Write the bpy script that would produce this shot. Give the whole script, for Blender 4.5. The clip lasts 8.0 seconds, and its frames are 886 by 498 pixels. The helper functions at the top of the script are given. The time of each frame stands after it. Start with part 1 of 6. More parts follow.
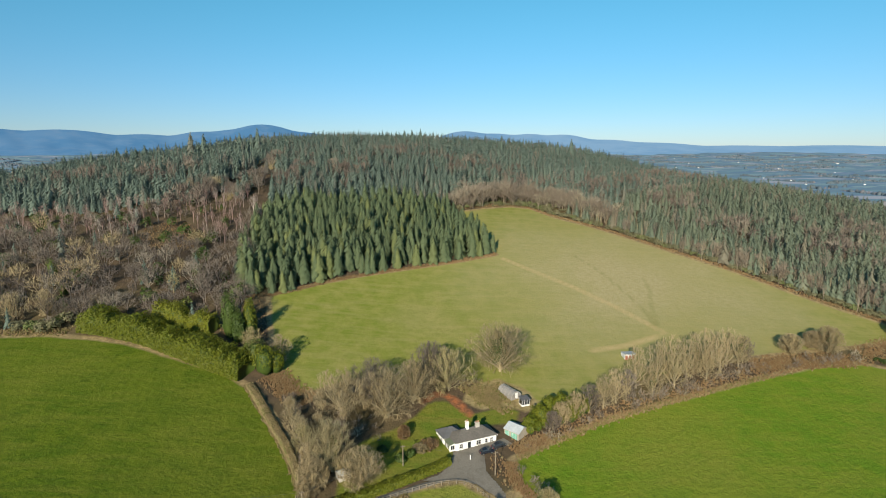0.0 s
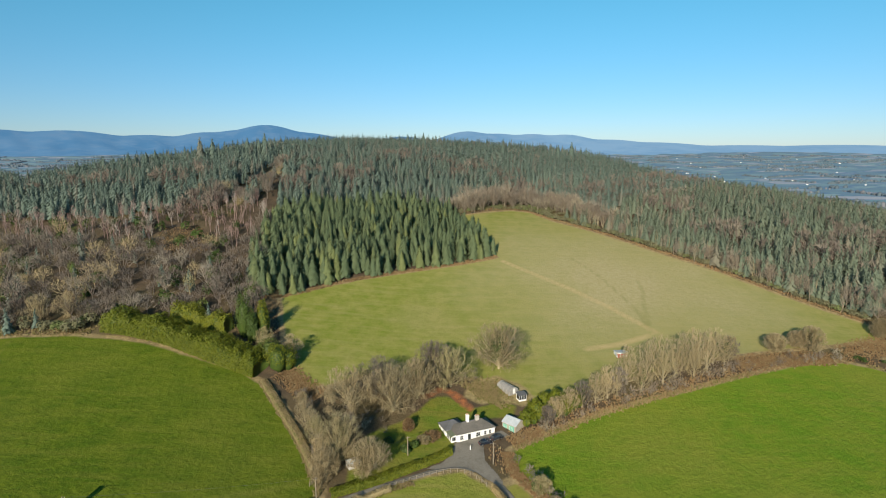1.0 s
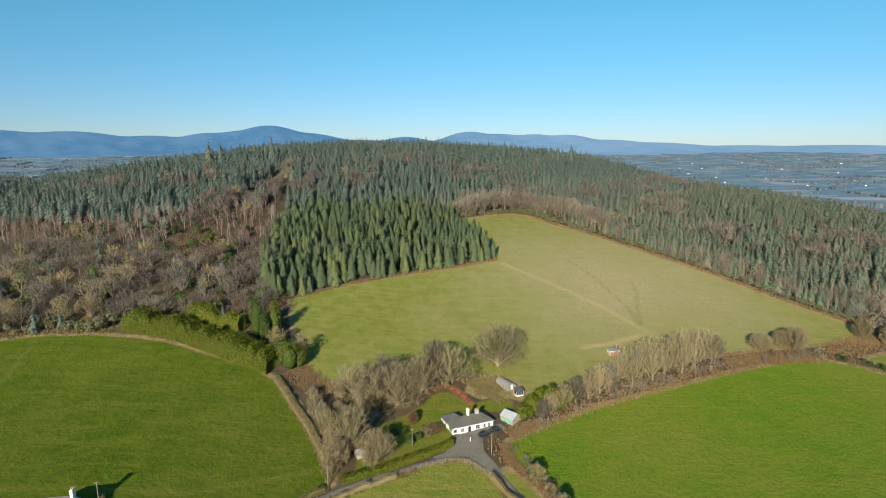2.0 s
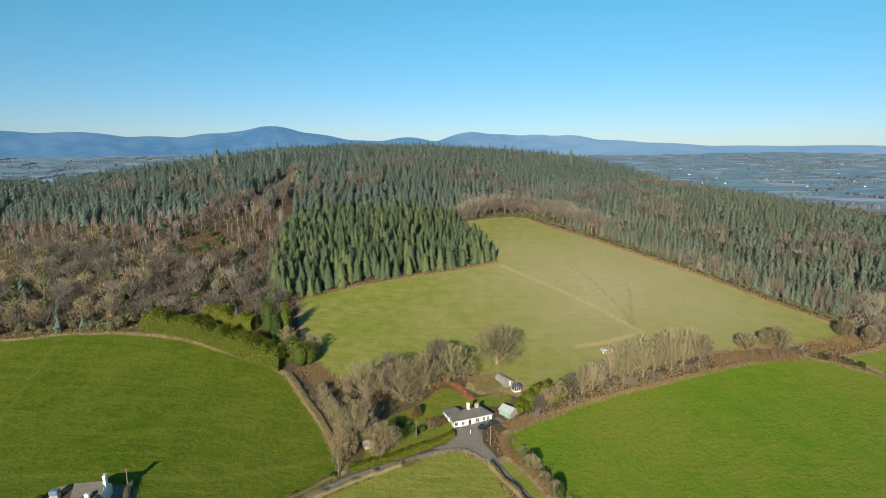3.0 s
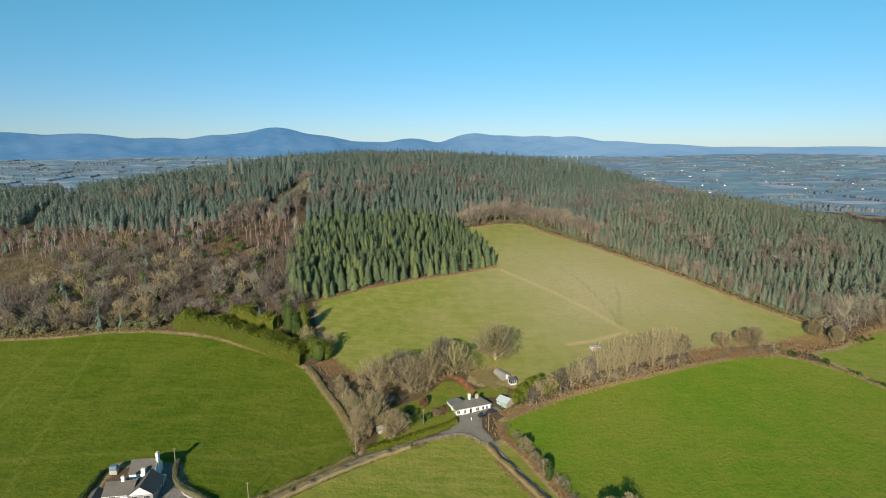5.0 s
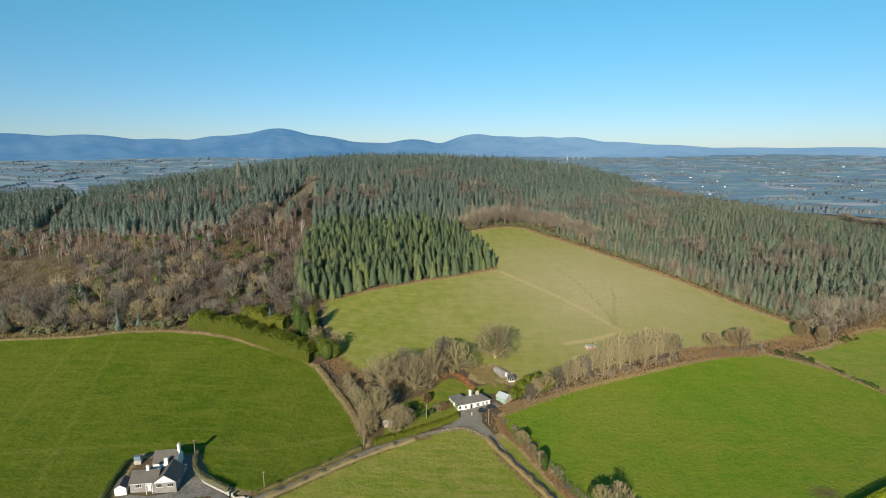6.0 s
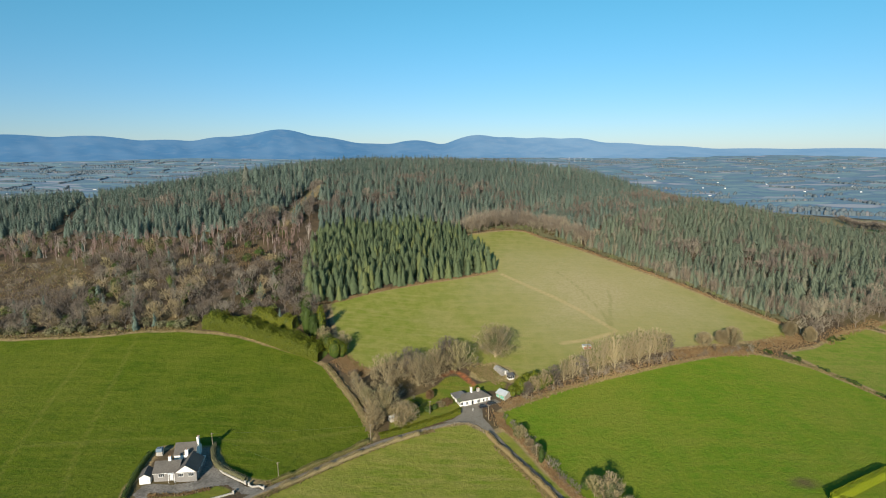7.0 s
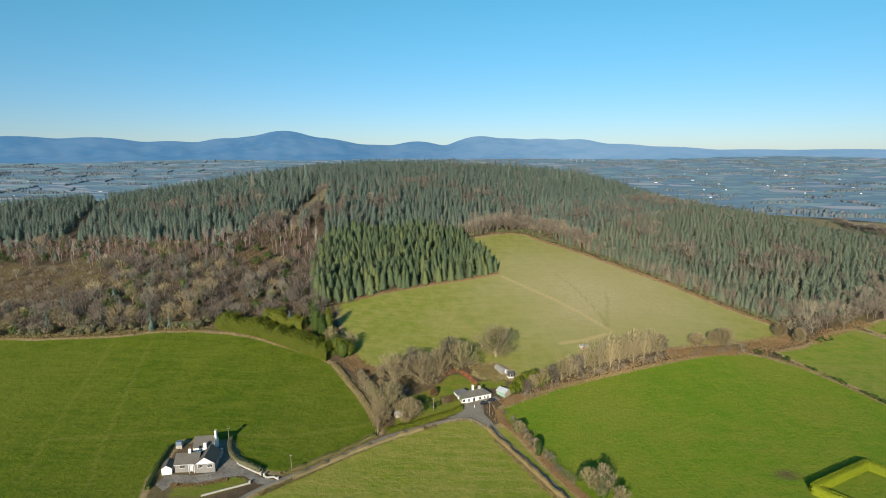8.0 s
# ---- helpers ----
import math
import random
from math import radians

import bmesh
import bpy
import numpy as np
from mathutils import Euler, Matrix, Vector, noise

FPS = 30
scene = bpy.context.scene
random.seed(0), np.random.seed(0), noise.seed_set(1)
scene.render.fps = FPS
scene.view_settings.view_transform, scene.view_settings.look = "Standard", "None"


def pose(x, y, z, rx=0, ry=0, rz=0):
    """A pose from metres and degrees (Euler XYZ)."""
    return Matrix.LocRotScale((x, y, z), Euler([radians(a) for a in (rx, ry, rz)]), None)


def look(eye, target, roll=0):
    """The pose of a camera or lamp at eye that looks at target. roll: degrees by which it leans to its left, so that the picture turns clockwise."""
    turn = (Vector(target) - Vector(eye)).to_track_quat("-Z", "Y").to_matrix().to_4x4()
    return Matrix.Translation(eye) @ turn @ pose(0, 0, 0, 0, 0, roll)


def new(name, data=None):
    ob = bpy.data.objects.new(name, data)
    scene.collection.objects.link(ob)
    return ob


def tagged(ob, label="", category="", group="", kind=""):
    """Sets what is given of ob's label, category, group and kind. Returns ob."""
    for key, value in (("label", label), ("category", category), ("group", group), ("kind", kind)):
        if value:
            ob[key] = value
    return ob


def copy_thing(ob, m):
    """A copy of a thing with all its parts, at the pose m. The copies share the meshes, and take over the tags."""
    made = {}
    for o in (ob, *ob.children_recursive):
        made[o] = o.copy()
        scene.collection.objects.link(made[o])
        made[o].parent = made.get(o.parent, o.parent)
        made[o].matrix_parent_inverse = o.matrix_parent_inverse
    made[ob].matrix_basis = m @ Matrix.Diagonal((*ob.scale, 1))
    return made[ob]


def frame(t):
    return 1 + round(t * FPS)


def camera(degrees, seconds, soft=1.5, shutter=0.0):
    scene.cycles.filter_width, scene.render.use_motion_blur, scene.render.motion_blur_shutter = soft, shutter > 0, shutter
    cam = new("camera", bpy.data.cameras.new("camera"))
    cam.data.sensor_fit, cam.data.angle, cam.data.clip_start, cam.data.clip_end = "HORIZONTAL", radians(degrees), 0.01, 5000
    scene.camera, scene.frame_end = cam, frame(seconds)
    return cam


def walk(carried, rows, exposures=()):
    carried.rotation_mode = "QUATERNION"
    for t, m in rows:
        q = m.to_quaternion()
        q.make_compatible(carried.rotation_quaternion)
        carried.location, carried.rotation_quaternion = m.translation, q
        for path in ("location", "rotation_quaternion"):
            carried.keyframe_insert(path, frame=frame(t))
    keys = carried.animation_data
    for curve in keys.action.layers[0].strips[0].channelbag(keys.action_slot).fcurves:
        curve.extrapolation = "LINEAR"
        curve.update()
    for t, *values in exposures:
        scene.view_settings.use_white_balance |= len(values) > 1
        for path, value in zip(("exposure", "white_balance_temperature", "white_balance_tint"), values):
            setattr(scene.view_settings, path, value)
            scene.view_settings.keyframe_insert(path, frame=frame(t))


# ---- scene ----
cam = camera(76.0, 8.0, soft=1.0)
METRES, EYE, TILT, LEAN, TURN = 75.0, 90.0, -10.11, 0.0, 0.0
ROWS = [
    (0.0, 0.0000, 0.0000, 0.0000, 0.0000, 0.0000, 0.0000),
    (0.5, 0.0025, -0.0803, 0.0116, 0.1562, -0.0176, 0.0209),
    (1.0, 0.0044, -0.1617, 0.0230, 0.2944, -0.0327, 0.0355),
    (1.5, 0.0059, -0.2439, 0.0342, 0.4168, -0.0450, 0.0444),
    (2.0, 0.0070, -0.3269, 0.0453, 0.5257, -0.0545, 0.0484),
    (2.5, 0.0077, -0.4105, 0.0562, 0.6232, -0.0611, 0.0482),
    (3.0, 0.0081, -0.4948, 0.0670, 0.7117, -0.0646, 0.0446),
    (3.5, 0.0082, -0.5796, 0.0777, 0.7934, -0.0649, 0.0381),
    (4.0, 0.0081, -0.6648, 0.0884, 0.8704, -0.0619, 0.0297),
    (4.5, 0.0078, -0.7502, 0.0991, 0.9451, -0.0555, 0.0199),
    (5.0, 0.0074, -0.8359, 0.1099, 1.0196, -0.0455, 0.0095),
    (5.5, 0.0069, -0.9216, 0.1207, 1.0962, -0.0320, -0.0008),
    (6.0, 0.0064, -1.0074, 0.1316, 1.1771, -0.0147, -0.0103),
    (6.5, 0.0059, -1.0931, 0.1427, 1.2646, 0.0065, -0.0182),
    (7.0, 0.0055, -1.1785, 0.1539, 1.3608, 0.0317, -0.0239),
    (7.5, 0.0051, -1.2637, 0.1653, 1.4681, 0.0610, -0.0266),
    (8.0, 0.0050, -1.3484, 0.1770, 1.5886, 0.0945, -0.0256),
]
walk(cam, [(t, pose(0, 0, EYE, TILT, LEAN, TURN) @ pose(METRES * x, METRES * y, METRES * z, 90 + pitch, roll, yaw)) for t, x, y, z, yaw, pitch, roll in ROWS], [(0.0, 0.42, 6320, 10), (8.0, 0.42, 6320, 10)])

# ---- light ----
SUN_AZ, SUN_EL = 196.0, 20.0      # the low winter sun stands behind the walk, a little to its left
world = bpy.data.worlds.new("sky_world")
scene.world = world
world.use_nodes = True
wn = world.node_tree
wn.nodes.clear()
w_out = wn.nodes.new("ShaderNodeOutputWorld")
w_bg = wn.nodes.new("ShaderNodeBackground")
w_sky = wn.nodes.new("ShaderNodeTexSky")
w_sky.sky_type = "NISHITA"
w_sky.sun_disc = False
w_sky.sun_elevation, w_sky.sun_rotation = radians(SUN_EL), radians(SUN_AZ)
w_sky.altitude, w_sky.air_density, w_sky.dust_density, w_sky.ozone_density = 100.0, 0.8, 0.1, 2.4
w_bg.inputs["Strength"].default_value = 0.096
w_tone = wn.nodes.new("ShaderNodeMix")
w_tone.data_type, w_tone.blend_type = "RGBA", "MULTIPLY"
w_tone.inputs[0].default_value = 1.0
# a clear cyan winter sky that pales towards the horizon
w_dir = wn.nodes.new("ShaderNodeTexCoord")
w_sep = wn.nodes.new("ShaderNodeSeparateXYZ")
wn.links.new(w_dir.outputs["Generated"], w_sep.inputs[0])
w_ramp = wn.nodes.new("ShaderNodeMapRange")
w_ramp.interpolation_type = "SMOOTHSTEP"
w_ramp.inputs[1].default_value, w_ramp.inputs[2].default_value = -0.03, 0.3
wn.links.new(w_sep.outputs[2], w_ramp.inputs[0])
w_pale = wn.nodes.new("ShaderNodeMix")
w_pale.data_type = "RGBA"
w_pale.inputs[6].default_value, w_pale.inputs[7].default_value = (0.53, 0.61, 0.77, 1.0), (0.5, 1.08, 0.99, 1.0)
wn.links.new(w_ramp.outputs[0], w_pale.inputs[0])
wn.links.new(w_pale.outputs[2], w_tone.inputs[7])
wn.links.new(w_sky.outputs[0], w_tone.inputs[6])
wn.links.new(w_tone.outputs[2], w_bg.inputs["Color"])
wn.links.new(w_bg.outputs[0], w_out.inputs["Surface"])
sun_data = bpy.data.lights.new("sun", "SUN")
sun_data.energy, sun_data.angle, sun_data.color = 4.9, radians(0.6), (1.0, 0.86, 0.65)
sun = new("sun", sun_data)
s_az, s_el = radians(SUN_AZ), radians(SUN_EL)
to_sun = Vector((math.sin(s_az) * math.cos(s_el), math.cos(s_az) * math.cos(s_el), math.sin(s_el)))
sun.matrix_world = look(to_sun * 400.0, (0, 0, 0))

# ---- the lie of the land ----
# heights of the land in metres, every 100 m from x = -400 to 400 (across) and y = 0 to 700 (down the rows)
RELIEF = [
    (-2, -2, -2, -2, -4, -3, -3, -4, -7),
    (3, 5, 6, 2, -6, -1, -2, -4, -5),
    (11, 16, 25, 24, 11, 13, 6, 2, 0),
    (27, 38, 48, 51, 41, 41, 35, 23, 11),
    (50, 60, 70, 75, 67, 59, 54, 42, 20),
    (60, 74, 85, 91, 83, 67, 57, 48, 27),
    (58, 77, 91, 95, 89, 76, 63, 46, 18),
    (48, 72, 90, 96, 95, 92, 80, 47, 2),
]


def spline_weight(u):
    u = np.abs(u)
    return np.where(u < 1, 2 / 3 - u * u + u ** 3 / 2, np.where(u < 2, (2 - u) ** 3 / 6, 0.0))


def height(x, y):
    """The height of the land at x, y (numbers or arrays)."""
    x, y = np.asarray(x, float), np.asarray(y, float)
    gx, gy = np.clip((x + 400) / 100, 0, 8), np.clip(y / 100, 0, 7)
    core = np.zeros(np.broadcast(x, y).shape)
    wx = [spline_weight(gx - i) for i in range(-1, 10)]
    for j in range(-1, 9):
        wy = spline_weight(gy - j)
        line = RELIEF[min(max(j, 0), 7)]
        for i in range(-1, 10):
            core = core + line[min(max(i, 0), 8)] * wx[i + 1] * wy
    out = np.hypot(np.maximum(np.abs(x) - 400, 0), np.maximum(np.maximum(-y, y - 700), 0))
    w = np.clip(out / 700, 0, 1)
    w = w * w * (3 - 2 * w)
    d = np.hypot(x, y)
    plain = -18 + 82 * np.clip((d - 1200) / 3500, 0, 1) ** 1.5 + 7 * np.sin(x / 310 + 1) * np.sin(y / 260)
    return core * (1 - w) + plain * w


def ground_z(x, y):
    return float(height(x, y))


def signed_distance(px, py, poly):
    """Distance to a plan polygon, positive inside."""
    best = np.full(px.shape, 1e9)
    inside = np.zeros(px.shape, bool)
    n = len(poly)
    for k in range(n):
        (ax, ay), (bx, by) = poly[k], poly[(k + 1) % n]
        dx, dy = bx - ax, by - ay
        t = np.clip(((px - ax) * dx + (py - ay) * dy) / (dx * dx + dy * dy), 0, 1)
        best = np.minimum(best, np.hypot(px - ax - t * dx, py - ay - t * dy))
        cross = (ay > py) != (by > py)
        with np.errstate(divide="ignore", invalid="ignore"):
            xi = ax + (py - ay) * dx / (dy if dy else 1e-9)
        inside ^= cross & (px < xi)
    return np.where(inside, best, -best)


def line_distance(px, py, line):
    best = np.full(px.shape, 1e9)
    for (ax, ay), (bx, by) in zip(line, line[1:]):
        dx, dy = bx - ax, by - ay
        t = np.clip(((px - ax) * dx + (py - ay) * dy) / (dx * dx + dy * dy), 0, 1)
        best = np.minimum(best, np.hypot(px - ax - t * dx, py - ay - t * dy))
    return best


# plan of the fields, lanes and gardens
UPPER_FIELD = [(-72, 231), (-56, 242), (-40, 252), (-19, 262), (7, 273), (29, 283), (17, 310), (5, 338), (26, 349), (43, 355), (54, 353), (66, 338),
               (84, 325), (102, 308), (121, 290), (139, 275), (155, 258), (170, 243), (186, 229), (181, 217), (158, 211), (127, 204), (110, 200), (66, 184),
               (43, 173), (28, 170), (12, 184), (-30, 182), (-46, 171), (-57, 186), (-66, 212)]
LEFT_FIELD = [(-420, 180), (-300, 190), (-248, 190), (-226, 187), (-184, 188), (-162, 193), (-141, 194), (-125, 193), (-112, 191), (-92, 184), (-73, 178),
              (-61, 170), (-51, 157), (-41, 143), (-35, 132), (-34, 124), (-47, 111), (-58, 100), (-66, 96), (-73, 97), (-80, 100), (-85, 105), (-90, 113),
              (-112, 111), (-113, 88), (-108, 70), (-120, 20), (-160, -250), (-420, -250)]
RIGHT_FIELD = [(19.8, 144.3), (28.7, 150), (47, 160.6), (70, 170), (92, 178), (115, 187), (142, 196), (155, 197), (163, 194), (178, 185), (190, 168), (198, 153),
               (215, 120), (235, 40), (270, -250), (100, -250), (66, 30), (47, 85), (43, 92), (37.5, 101), (32.8, 111), (26, 128), (20.4, 134)]
MID_FIELD = [(4.5, 135.6), (-5, 133), (-17, 127), (-28, 120), (-39, 112), (-50, 102), (-61, 92), (-70, 84), (-84, 60), (-102, 15), (-135, -250), (84, -250), (52, 40), (33, 90), (25, 106), (17.5, 119), (12, 130)]
EAST_FIELD = [(174, 201), (190, 206), (212, 221), (222, 227), (236, 232), (247, 223), (280, 190), (240, 140), (203, 156), (194, 172), (182, 188)]
FAR_FIELD = [(244, 236), (265, 248), (330, 235), (330, 190), (284, 194), (252, 226)]
LAWN = [(-27, 128), (-27, 146), (-21, 153), (-14, 157), (-8, 164), (-4, 171), (1, 172), (8, 165), (18, 169), (24, 168), (22, 162), (12, 160), (3, 158), (2.4, 146), (-3, 141.5), (-10, 137.5), (-18, 133)]
ROUGH = [(6, 172), (10, 181), (19, 185), (28, 179), (31, 172), (27, 167), (20, 170), (12, 168)]
GARDEN = [(127, 90), (155, 105), (172, 88), (145, 72)]
FRONT_LAWN = [(-101, 79), (-101, 84), (-92, 85.5), (-81.5, 92), (-77.5, 90), (-76, 88.3), (-90, 80)]
VALLEY_FLOOR = [(300, 150), (420, 330), (430, 420), (380, 520), (330, 620), (330, 760), (420, 1100), (1100, 1100), (1100, 150)]
HILL_FIELD = [(450, 560), (500, 740), (540, 860), (700, 810), (610, 640), (520, 560)]
TRACKS = [[(30, 280), (44, 267), (60, 252), (74, 236), (88, 216)], [(84, 213), (70, 206.5), (56, 203)]]
RUTS = [[(87, 215), (86, 221), (85.7, 233), (81.7, 249), (76.8, 266), (67, 286)], [(87.5, 222), (90, 238), (94, 250), (95, 262)]]
PATHS = [[(-163, 190), (-161, 181), (-156, 162), (-148, 133), (-140, 105), (-131, 83)], [(-182, 186), (-177, 163), (-172, 138), (-164, 108), (-156, 84)], [(-40, 128), (-70, 117), (-110, 116), (-160, 108)]]
LANE_VERGE = [(17.5, 131.5), (20, 131), (23.5, 126), (30.5, 110), (40, 92), (54, 66), (44, 66), (31, 92), (23, 107), (16.5, 121.5)]
YARD = [(-96, 103.5), (-89.6, 94.5), (-87, 100.5), (-87.6, 104), (-90, 109), (-92.6, 112), (-95.5, 111)]
LANE = [(6.5, 140.3), (-5, 134.9), (-17, 129.1), (-28.5, 122.6), (-39, 114.3), (-50.5, 104.4), (-61, 95), (-69.6, 88), (-78, 78), (-92, 55), (-110, 10)]
SIDE_LANE = [(10.5, 139), (15, 131.5), (21, 120), (28.7, 107.5), (37, 92.5), (48, 70), (60, 30)]


# ---- materials ----
def shader(name):
    m = bpy.data.materials.new(name)
    m.use_nodes = True
    t = m.node_tree
    t.nodes.clear()
    out = t.nodes.new("ShaderNodeOutputMaterial")
    bsdf = t.nodes.new("ShaderNodeBsdfPrincipled")
    t.links.new(bsdf.outputs[0], out.inputs["Surface"])
    return m, t, bsdf


def noise_node(t, coord, scale, detail=4.0, rough=0.55):
    n = t.nodes.new("ShaderNodeTexNoise")
    n.inputs["Scale"].default_value, n.inputs["Detail"].default_value, n.inputs["Roughness"].default_value = scale, detail, rough
    t.links.new(coord, n.inputs["Vector"])
    return n.outputs["Fac"]


def remap(t, value, a, b, c=0.0, d=1.0):
    n = t.nodes.new("ShaderNodeMapRange")
    for i, v in enumerate((a, b, c, d)):
        n.inputs[i + 1].default_value = v
    t.links.new(value, n.inputs[0])
    return n.outputs[0]


def blend(t, fac, a, b, kind="MIX"):
    n = t.nodes.new("ShaderNodeMix")
    n.data_type, n.blend_type = "RGBA", kind
    if isinstance(fac, float):
        n.inputs[0].default_value = fac
    else:
        t.links.new(fac, n.inputs[0])
    for slot, v in ((6, a), (7, b)):
        if isinstance(v, tuple):
            n.inputs[slot].default_value = (*v, 1.0)
        else:
            t.links.new(v, n.inputs[slot])
    return n.outputs[2]


def sums(t, op, a, b):
    n = t.nodes.new("ShaderNodeMath")
    n.operation = op
    for i, v in enumerate((a, b)):
        if isinstance(v, (int, float)):
            n.inputs[i].default_value = v
        else:
            t.links.new(v, n.inputs[i])
    return n.outputs[0]


def bump(t, bsdf, value, strength, distance):
    n = t.nodes.new("ShaderNodeBump")
    n.inputs["Strength"].default_value, n.inputs["Distance"].default_value = strength, distance
    t.links.new(value, n.inputs["Height"])
    t.links.new(n.outputs[0], bsdf.inputs["Normal"])


def surface(name, c1, c2, scale=2.0, rough=0.8, relief=0.0, metal=0.0, stain=0.25, spec=0.3):
    """A plain weathered surface: two tones at a fine scale, broad stains and relief."""
    m, t, b = shader(name)
    co = t.nodes.new("ShaderNodeTexCoord").outputs["Object"]
    fine, broad = noise_node(t, co, scale, 5.0), noise_node(t, co, scale * 0.13, 3.0)
    col = blend(t, remap(t, fine, 0.3, 0.7), c1, c2)
    col = blend(t, remap(t, broad, 0.45, 0.75, 0.0, stain), col, tuple(v * 0.55 for v in c1))
    t.links.new(col, b.inputs["Base Color"])
    b.inputs["Roughness"].default_value, b.inputs["Metallic"].default_value = rough, metal
    b.inputs["Specular IOR Level"].default_value = spec
    if relief:
        bump(t, b, fine, 0.6, relief)
    return m


def foliage(name, dark, light, third=None, scale=0.6, rough=0.7, thin=0.0):
    """Leaves, needles or twigs: every plant has its own tone, with finer variation inside it."""
    m, t, b = shader(name)
    geo = t.nodes.new("ShaderNodeNewGeometry")
    info = t.nodes.new("ShaderNodeObjectInfo")
    att = t.nodes.new("ShaderNodeAttribute")
    att.attribute_name = "tint"
    own = sums(t, "FRACT", sums(t, "ADD", att.outputs["Fac"], info.outputs["Random"]), 0.0)
    fine = noise_node(t, geo.outputs["Position"], scale, 3.0)
    stand = noise_node(t, geo.outputs["Position"], 0.018, 3.0)
    fac = sums(t, "ADD", sums(t, "MULTIPLY", own, 0.45), sums(t, "ADD", sums(t, "MULTIPLY", remap(t, fine, 0.3, 0.7), 0.3), sums(t, "MULTIPLY", remap(t, stand, 0.38, 0.62), 0.25)))
    col = blend(t, fac, dark, light)
    if third:
        col = blend(t, remap(t, own, 0.78, 0.92), col, third)
    t.links.new(col, b.inputs["Base Color"])
    b.inputs["Roughness"].default_value = rough
    b.inputs["Specular IOR Level"].default_value = 0.2
    if thin:
        # needles and leaves let part of the light through
        leaf, both = t.nodes.new("ShaderNodeBsdfTranslucent"), t.nodes.new("ShaderNodeMixShader")
        t.links.new(col, leaf.inputs["Color"])
        both.inputs[0].default_value = thin
        t.links.new(b.outputs[0], both.inputs[1])
        t.links.new(leaf.outputs[0], both.inputs[2])
        t.links.new(both.outputs[0], t.nodes["Material Output"].inputs["Surface"])
    return m


def ground_material():
    m, t, b = shader("meadow_and_woodland_floor")
    co = t.nodes.new("ShaderNodeNewGeometry").outputs["Position"]
    fine, mid, broad = noise_node(t, co, 1.3, 6.0, 0.7), noise_node(t, co, 0.16, 5.0, 0.6), noise_node(t, co, 0.022, 3.0)
    stretch = t.nodes.new("ShaderNodeMapping")
    stretch.inputs["Scale"].default_value, stretch.inputs["Rotation"].default_value = (0.05, 0.4, 0.2), (0, 0, 0.25)
    t.links.new(co, stretch.inputs["Vector"])
    mown = noise_node(t, stretch.outputs[0], 1.0, 4.0, 0.6)
    wob = sums(t, "MULTIPLY", sums(t, "SUBTRACT", mid, 0.5), 3.2)

    def att(name):
        n = t.nodes.new("ShaderNodeAttribute")
        n.attribute_name = name
        return n.outputs["Fac"]

    clump, speck = noise_node(t, co, 0.55, 5.0, 0.65), noise_node(t, co, 3.5, 3.0, 0.6)

    def grass(green, olive, dry, patch, dryness, mottle=1.0):
        c = blend(t, remap(t, mid, 0.38, 0.62), green, olive)
        c = blend(t, remap(t, mown, 0.45, 0.66, 0.0, patch), c, dry)
        c = blend(t, remap(t, broad, 0.42, 0.66, 0.0, dryness), c, dry)
        c = blend(t, remap(t, clump, 0.5, 0.72, 0.0, 0.4 * mottle), c, tuple(v * 0.6 for v in green))
        c = blend(t, remap(t, speck, 0.55, 0.75, 0.0, 0.3 * mottle), c, tuple(v * 0.5 for v in green))
        return blend(t, remap(t, fine, 0.5, 0.72, 0.0, 0.4 * mottle), c, tuple(v * 1.25 for v in olive))

    # the floor of woods and rough ground: leaf litter, bracken, dead grass
    litter = blend(t, remap(t, mid, 0.35, 0.65), (0.075, 0.057, 0.04), (0.14, 0.1, 0.065))
    litter = blend(t, remap(t, broad, 0.5, 0.62, 0.0, 0.7), litter, (0.16, 0.13, 0.06))
    litter = blend(t, remap(t, fine, 0.4, 0.7, 0.0, 0.5), litter, (0.05, 0.045, 0.025))
    col = litter
    patches = t.nodes.new("ShaderNodeTexVoronoi")
    patches.inputs["Scale"].default_value = 0.011
    t.links.new(co, patches.inputs["Vector"])
    pick = t.nodes.new("ShaderNodeSeparateColor")
    t.links.new(patches.outputs["Color"], pick.inputs[0])
    quilt = blend(t, remap(t, pick.outputs[0], 0.35, 0.4), (0.13, 0.17, 0.06), (0.25, 0.22, 0.13))
    quilt = blend(t, remap(t, pick.outputs[1], 0.7, 0.75), quilt, (0.1, 0.085, 0.06))
    fields = {
        "sd_valley": quilt,
        "sd_upper": grass((0.165, 0.2, 0.03), (0.235, 0.24, 0.058), (0.33, 0.285, 0.12), 0.32, 0.42, 0.65),
        "sd_left": grass((0.062, 0.106, 0.006), (0.098, 0.135, 0.009), (0.15, 0.162, 0.022), 0.5, 0.42, 1.4),
        "sd_right": grass((0.109, 0.195, 0.012), (0.153, 0.211, 0.017), (0.22, 0.215, 0.036), 0.3, 0.5),
        "sd_mid": grass((0.145, 0.195, 0.02), (0.21, 0.23, 0.034), (0.32, 0.27, 0.085), 0.55, 0.5, 1.1),
        "sd_east": grass((0.125, 0.2, 0.02), (0.185, 0.22, 0.035), (0.25, 0.225, 0.06), 0.5, 0.5),
        "sd_rough": blend(t, remap(t, clump, 0.35, 0.65), (0.2, 0.16, 0.07), (0.36, 0.29, 0.15)),
        "sd_lawn": grass((0.11, 0.165, 0.018), (0.165, 0.185, 0.026), (0.21, 0.17, 0.045), 0.4, 0.4),
    }
    parched = sums(t, "ADD", att("parched"), sums(t, "MULTIPLY", sums(t, "SUBTRACT", broad, 0.5), 120.0))
